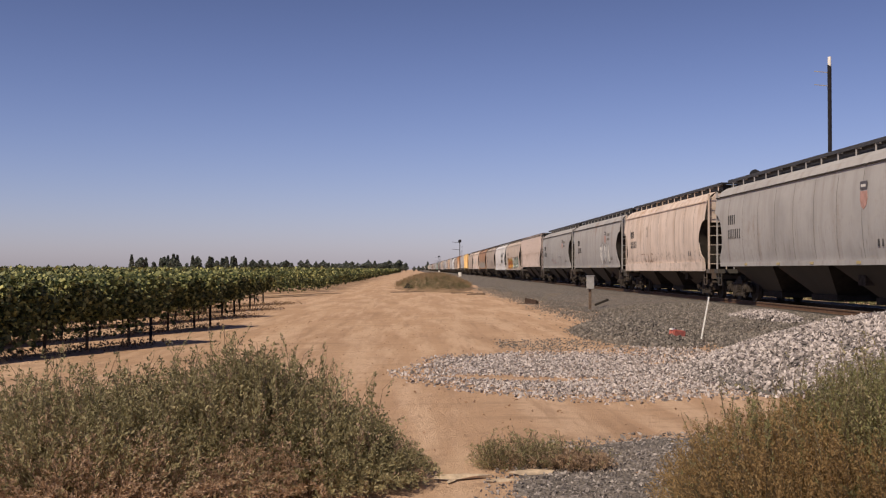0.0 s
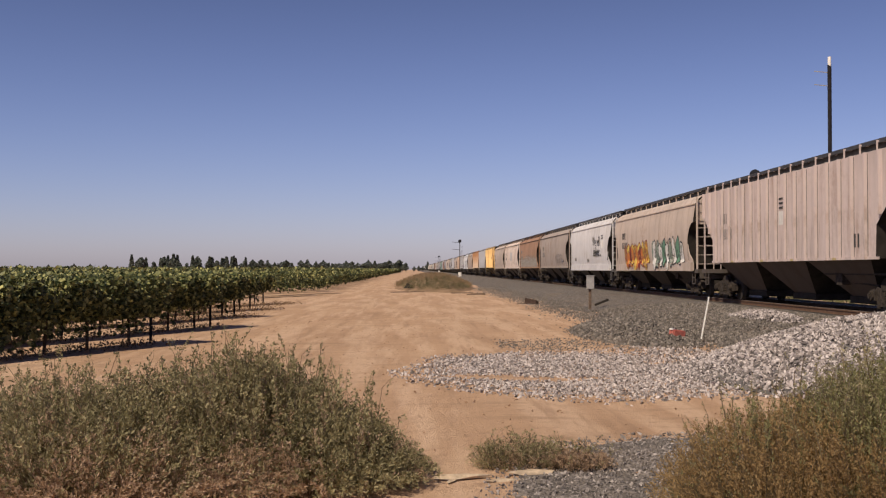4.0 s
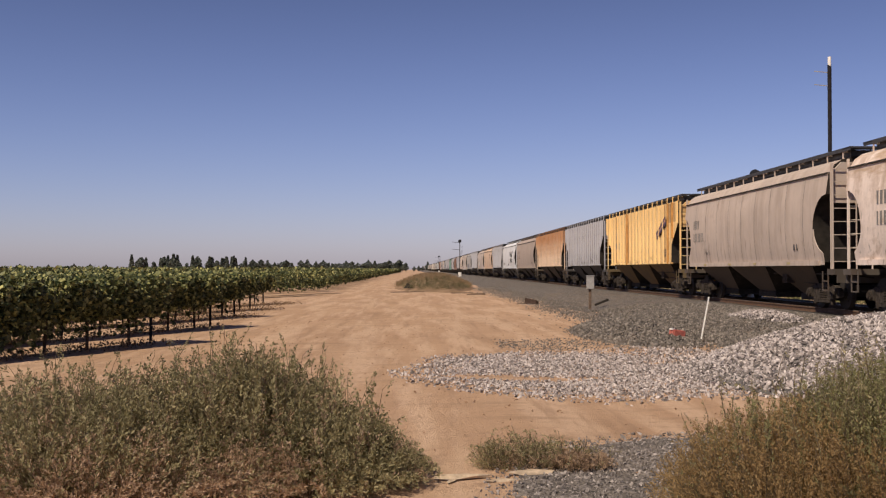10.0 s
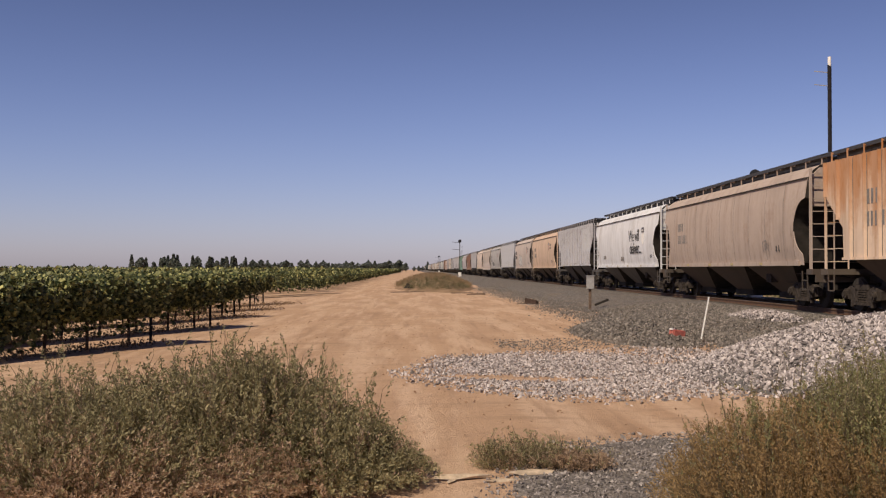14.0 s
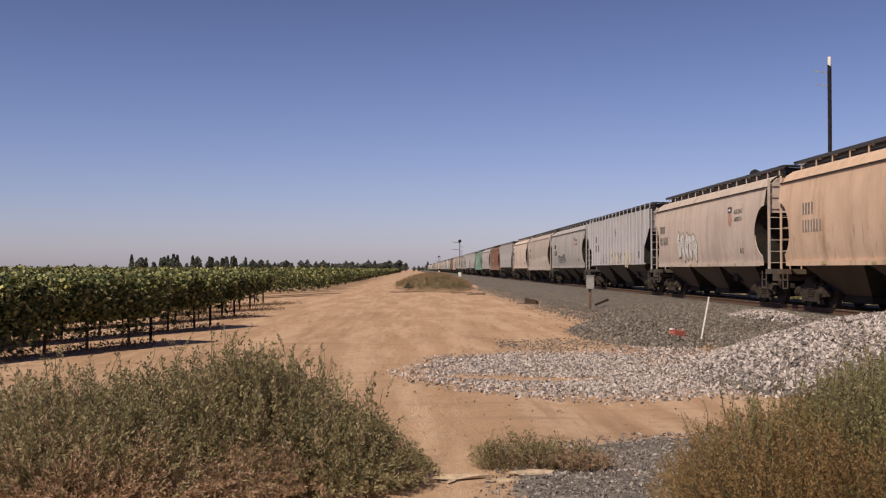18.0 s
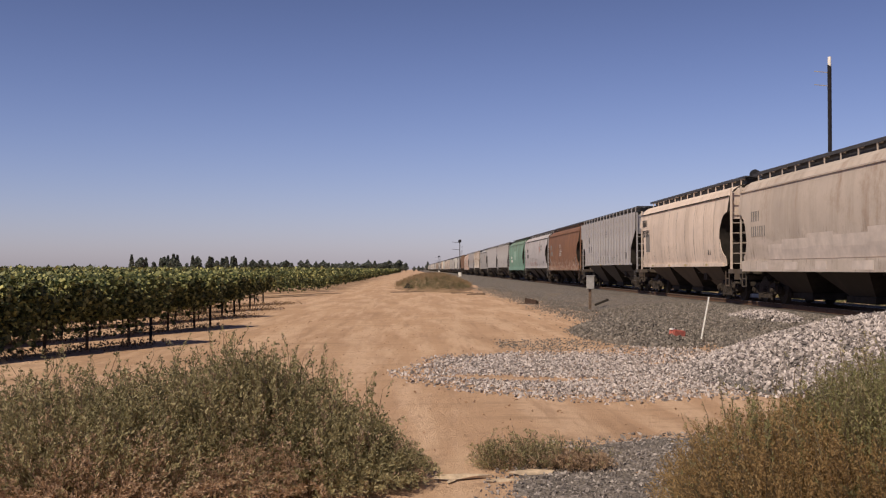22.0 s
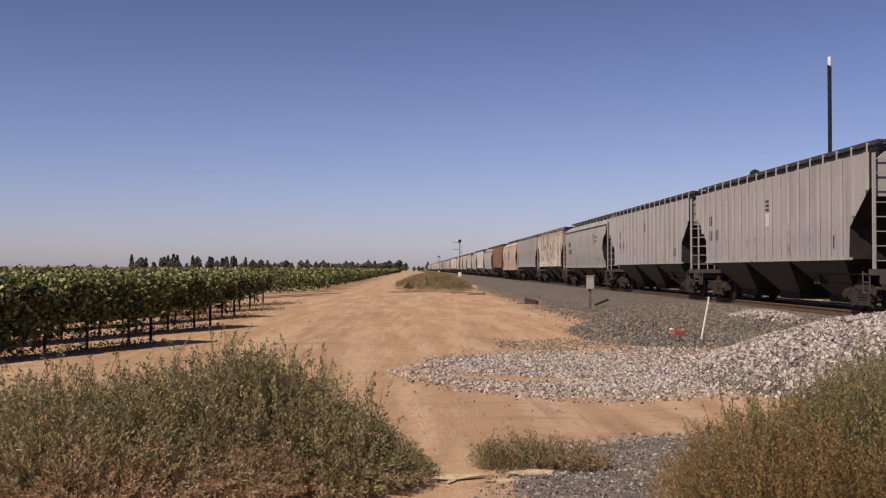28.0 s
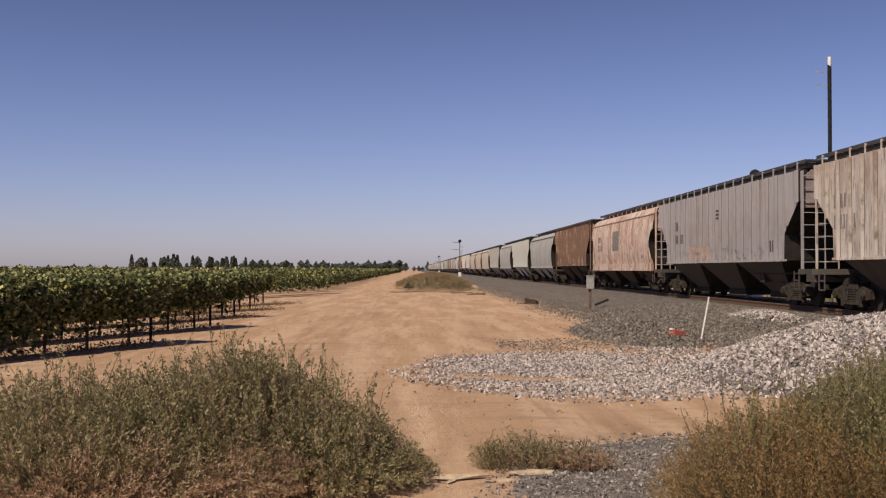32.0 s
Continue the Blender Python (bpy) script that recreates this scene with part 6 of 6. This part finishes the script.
field(16, -6.9, -3.4, 2.35, 3.9, plain("grey_panel", (0.52, 0.525, 0.52), 0.8, 0, 0.05, 2), "smooth patch panel")
part("lettering_bar", bars([(3.7, 2.35, 1.1, 0.26), (3.2, 1.95, 1.6, 0.26)], -1.61), PALE, TRAIN[26][0])["kind"] = "stuff"
# the yellow car's slanted badge
car = TRAIN[11][0]
for k, (mat, w) in enumerate(((plain("badge_violet", (0.10, 0.065, 0.10), 0.7), 0.36), (plain("badge_tan", (0.40, 0.24, 0.17), 0.7), 0.10))):
    bm = bmesh.new()
    box(bm, -0.006 - 0.004 * k, 0.006, -0.95, 0.95, -w / 2, w / 2)
    o = part("badge", bm, mat, car)
    o.matrix_basis = Matrix.Translation((-1.585, -5.4, 3.05)) @ Matrix.Rotation(radians(-22), 4, "X")
# the red-brown car's arch badge over bars
bm = bmesh.new()
for k in range(12):
    t0, t1 = k * 0.2618, (k + 1) * 0.2618
    v = [bm.verts.new((-half_width(2.6 + r * math.sin(t), "round") - 0.014, 0.9 + r * math.cos(t), 2.6 + r * math.sin(t))) for t, r in ((t0, 0.46), (t1, 0.46), (t1, 0.39), (t0, 0.39))]
    bm.faces.new(v)
part("arch_badge", bm, SPRAY["white"], TRAIN[24][0])
for k in range(3):
    bm = bmesh.new()
    box(bm, -1.618, -1.60, 0.42 - 0.16 * k, 1.30 - 0.16 * k, 2.22 + 0.15 * k, 2.29 + 0.15 * k)
    part("badge_bar", bm, SPRAY["white"], TRAIN[24][0])


# ---------------------------------------------------------------- dragonfly
def dragonfly():
    d = empty("dragonfly", pose(0, 0, 0))
    tagged(d, "dark slender dragonfly in flight above the ground", "dragonfly")
    bm = bmesh.new()
    beam(bm, (0, -0.045, 0), (0, 0.0, 0.002), 0.004, 0.004, 8)
    part("abdomen", bm, BLACK, d)
    bm = bmesh.new()
    beam(bm, (0, -0.004, 0.0), (0, 0.016, 0.001), 0.0085, 0.009, 10)
    part("thorax", bm, STEEL, d)
    bm = bmesh.new()
    bmesh.ops.create_uvsphere(bm, u_segments=10, v_segments=6, radius=0.0042, matrix=pose(0, 0.0195, 0.001))
    part("head", bm, BLACK, d)
    wing_mat = Nodes("wing_membrane")
    wing_mat.b.inputs["Alpha"].default_value = 0.32
    wing_mat.done((0.10, 0.09, 0.08), 0.3)
    for s in (-1, 1):
        for y, lift in ((0.010, 0.5), (0.001, 0.25)):
            bm = bmesh.new()
            pts = [(0, 0), (0.012, 0.003), (0.032, 0.003), (0.036, -0.001), (0.03, -0.006), (0.01, -0.005)]
            va = [bm.verts.new((s * x * math.cos(lift), y + yy, x * math.sin(lift) + 0.004)) for x, yy in pts]
            vb = [bm.verts.new(v.co + Vector((0, 0, 0.0004))) for v in va]
            bm.faces.new(va)
            bm.faces.new(vb[::-1])
            for i in range(6):
                bm.faces.new((va[i], vb[i], vb[(i + 1) % 6], va[(i + 1) % 6]))
            bmesh.ops.recalc_face_normals(bm, faces=bm.faces[:])
            part("wing", bm, wing_mat.m, d)
    return d


FLY = dragonfly()


# ---------------------------------------------------------------- movement
def run(t):
    """How far the train has rolled after t seconds."""
    return 17.453 * t - 0.01416 * t * t


def motions():
    # the seed heads nod in a light wind
    for k, (ob, mid) in enumerate(SWAYING):
        rows = []
        for j in range(0, 65):
            t = j * 0.5
            gust = 0.6 + 0.4 * math.sin(t * 0.43 + 0.2 * mid[0])
            rows.append((t, pose(*mid, gust * 1.2 * math.sin(t * 1.9 + k * 1.1), gust * 2.2 * math.sin(t * 2.3 + k * 0.7) + gust * math.sin(t * 4.1 + k))))
        walk(ob, rows)
    for car, a, b, kind in TRAIN:
        walk(car, [(t, pose(TRACK_X, (a + b) / 2 - run(t), RAIL_Z)) for t in range(0, 33, 2)])
    for s, sets in wheel_sets.items():
        first = sets[0]
        walk(first, [(k / FPS, pose(0, s * 0.89, 0.457, math.degrees(run(k / FPS) / 0.457) % 360)) for k in range(0, 961)])
        for w in sets[1:]:
            w.rotation_mode = "QUATERNION"
            w.animation_data_create()
            w.animation_data.action = first.animation_data.action
            w.animation_data.action_slot = first.animation_data.action_slot
    # seconds, bearing and height of the flight at 2.6 m from the eye, heading
    fly = []
    for t, px, py, head, pitch, far in FLIGHT:
        right = (px - 784) / 1860 * far
        up = -(py - 441) / 1860 * far
        place = STAND @ Vector((right, up, -far))
        fly.append((t, pose(*place, pitch, 0, head)))
    walk(FLY, fly)


FLIGHT = [(0, -900, 500, -95, 0, 1.9), (1.3, -900, 480, -95, 0, 1.9), (1.4, 300, 380, -95, 0, 1.9), (1.5, 676, 351, -92, 0, 2.0), (1.6, 935, 311, -85, 0, 2.1), (1.7, 1085, 300, 15, -55, 2.2),
          (1.8, 1018, 363, 80, -30, 2.1), (1.9, 878, 399, 70, -30, 2.1), (2.0, 745, 419, 60, -35, 2.2), (2.1, 616, 407, 75, -25, 2.2), (2.2, 515, 404, 90, -15, 2.3), (2.3, 470, 457, 95, -5, 2.4),
          (2.4, 330, 520, 95, 0, 2.2), (2.5, -300, 560, 95, 0, 2.2), (32, -900, 560, 95, 0, 2.2)]
motions()
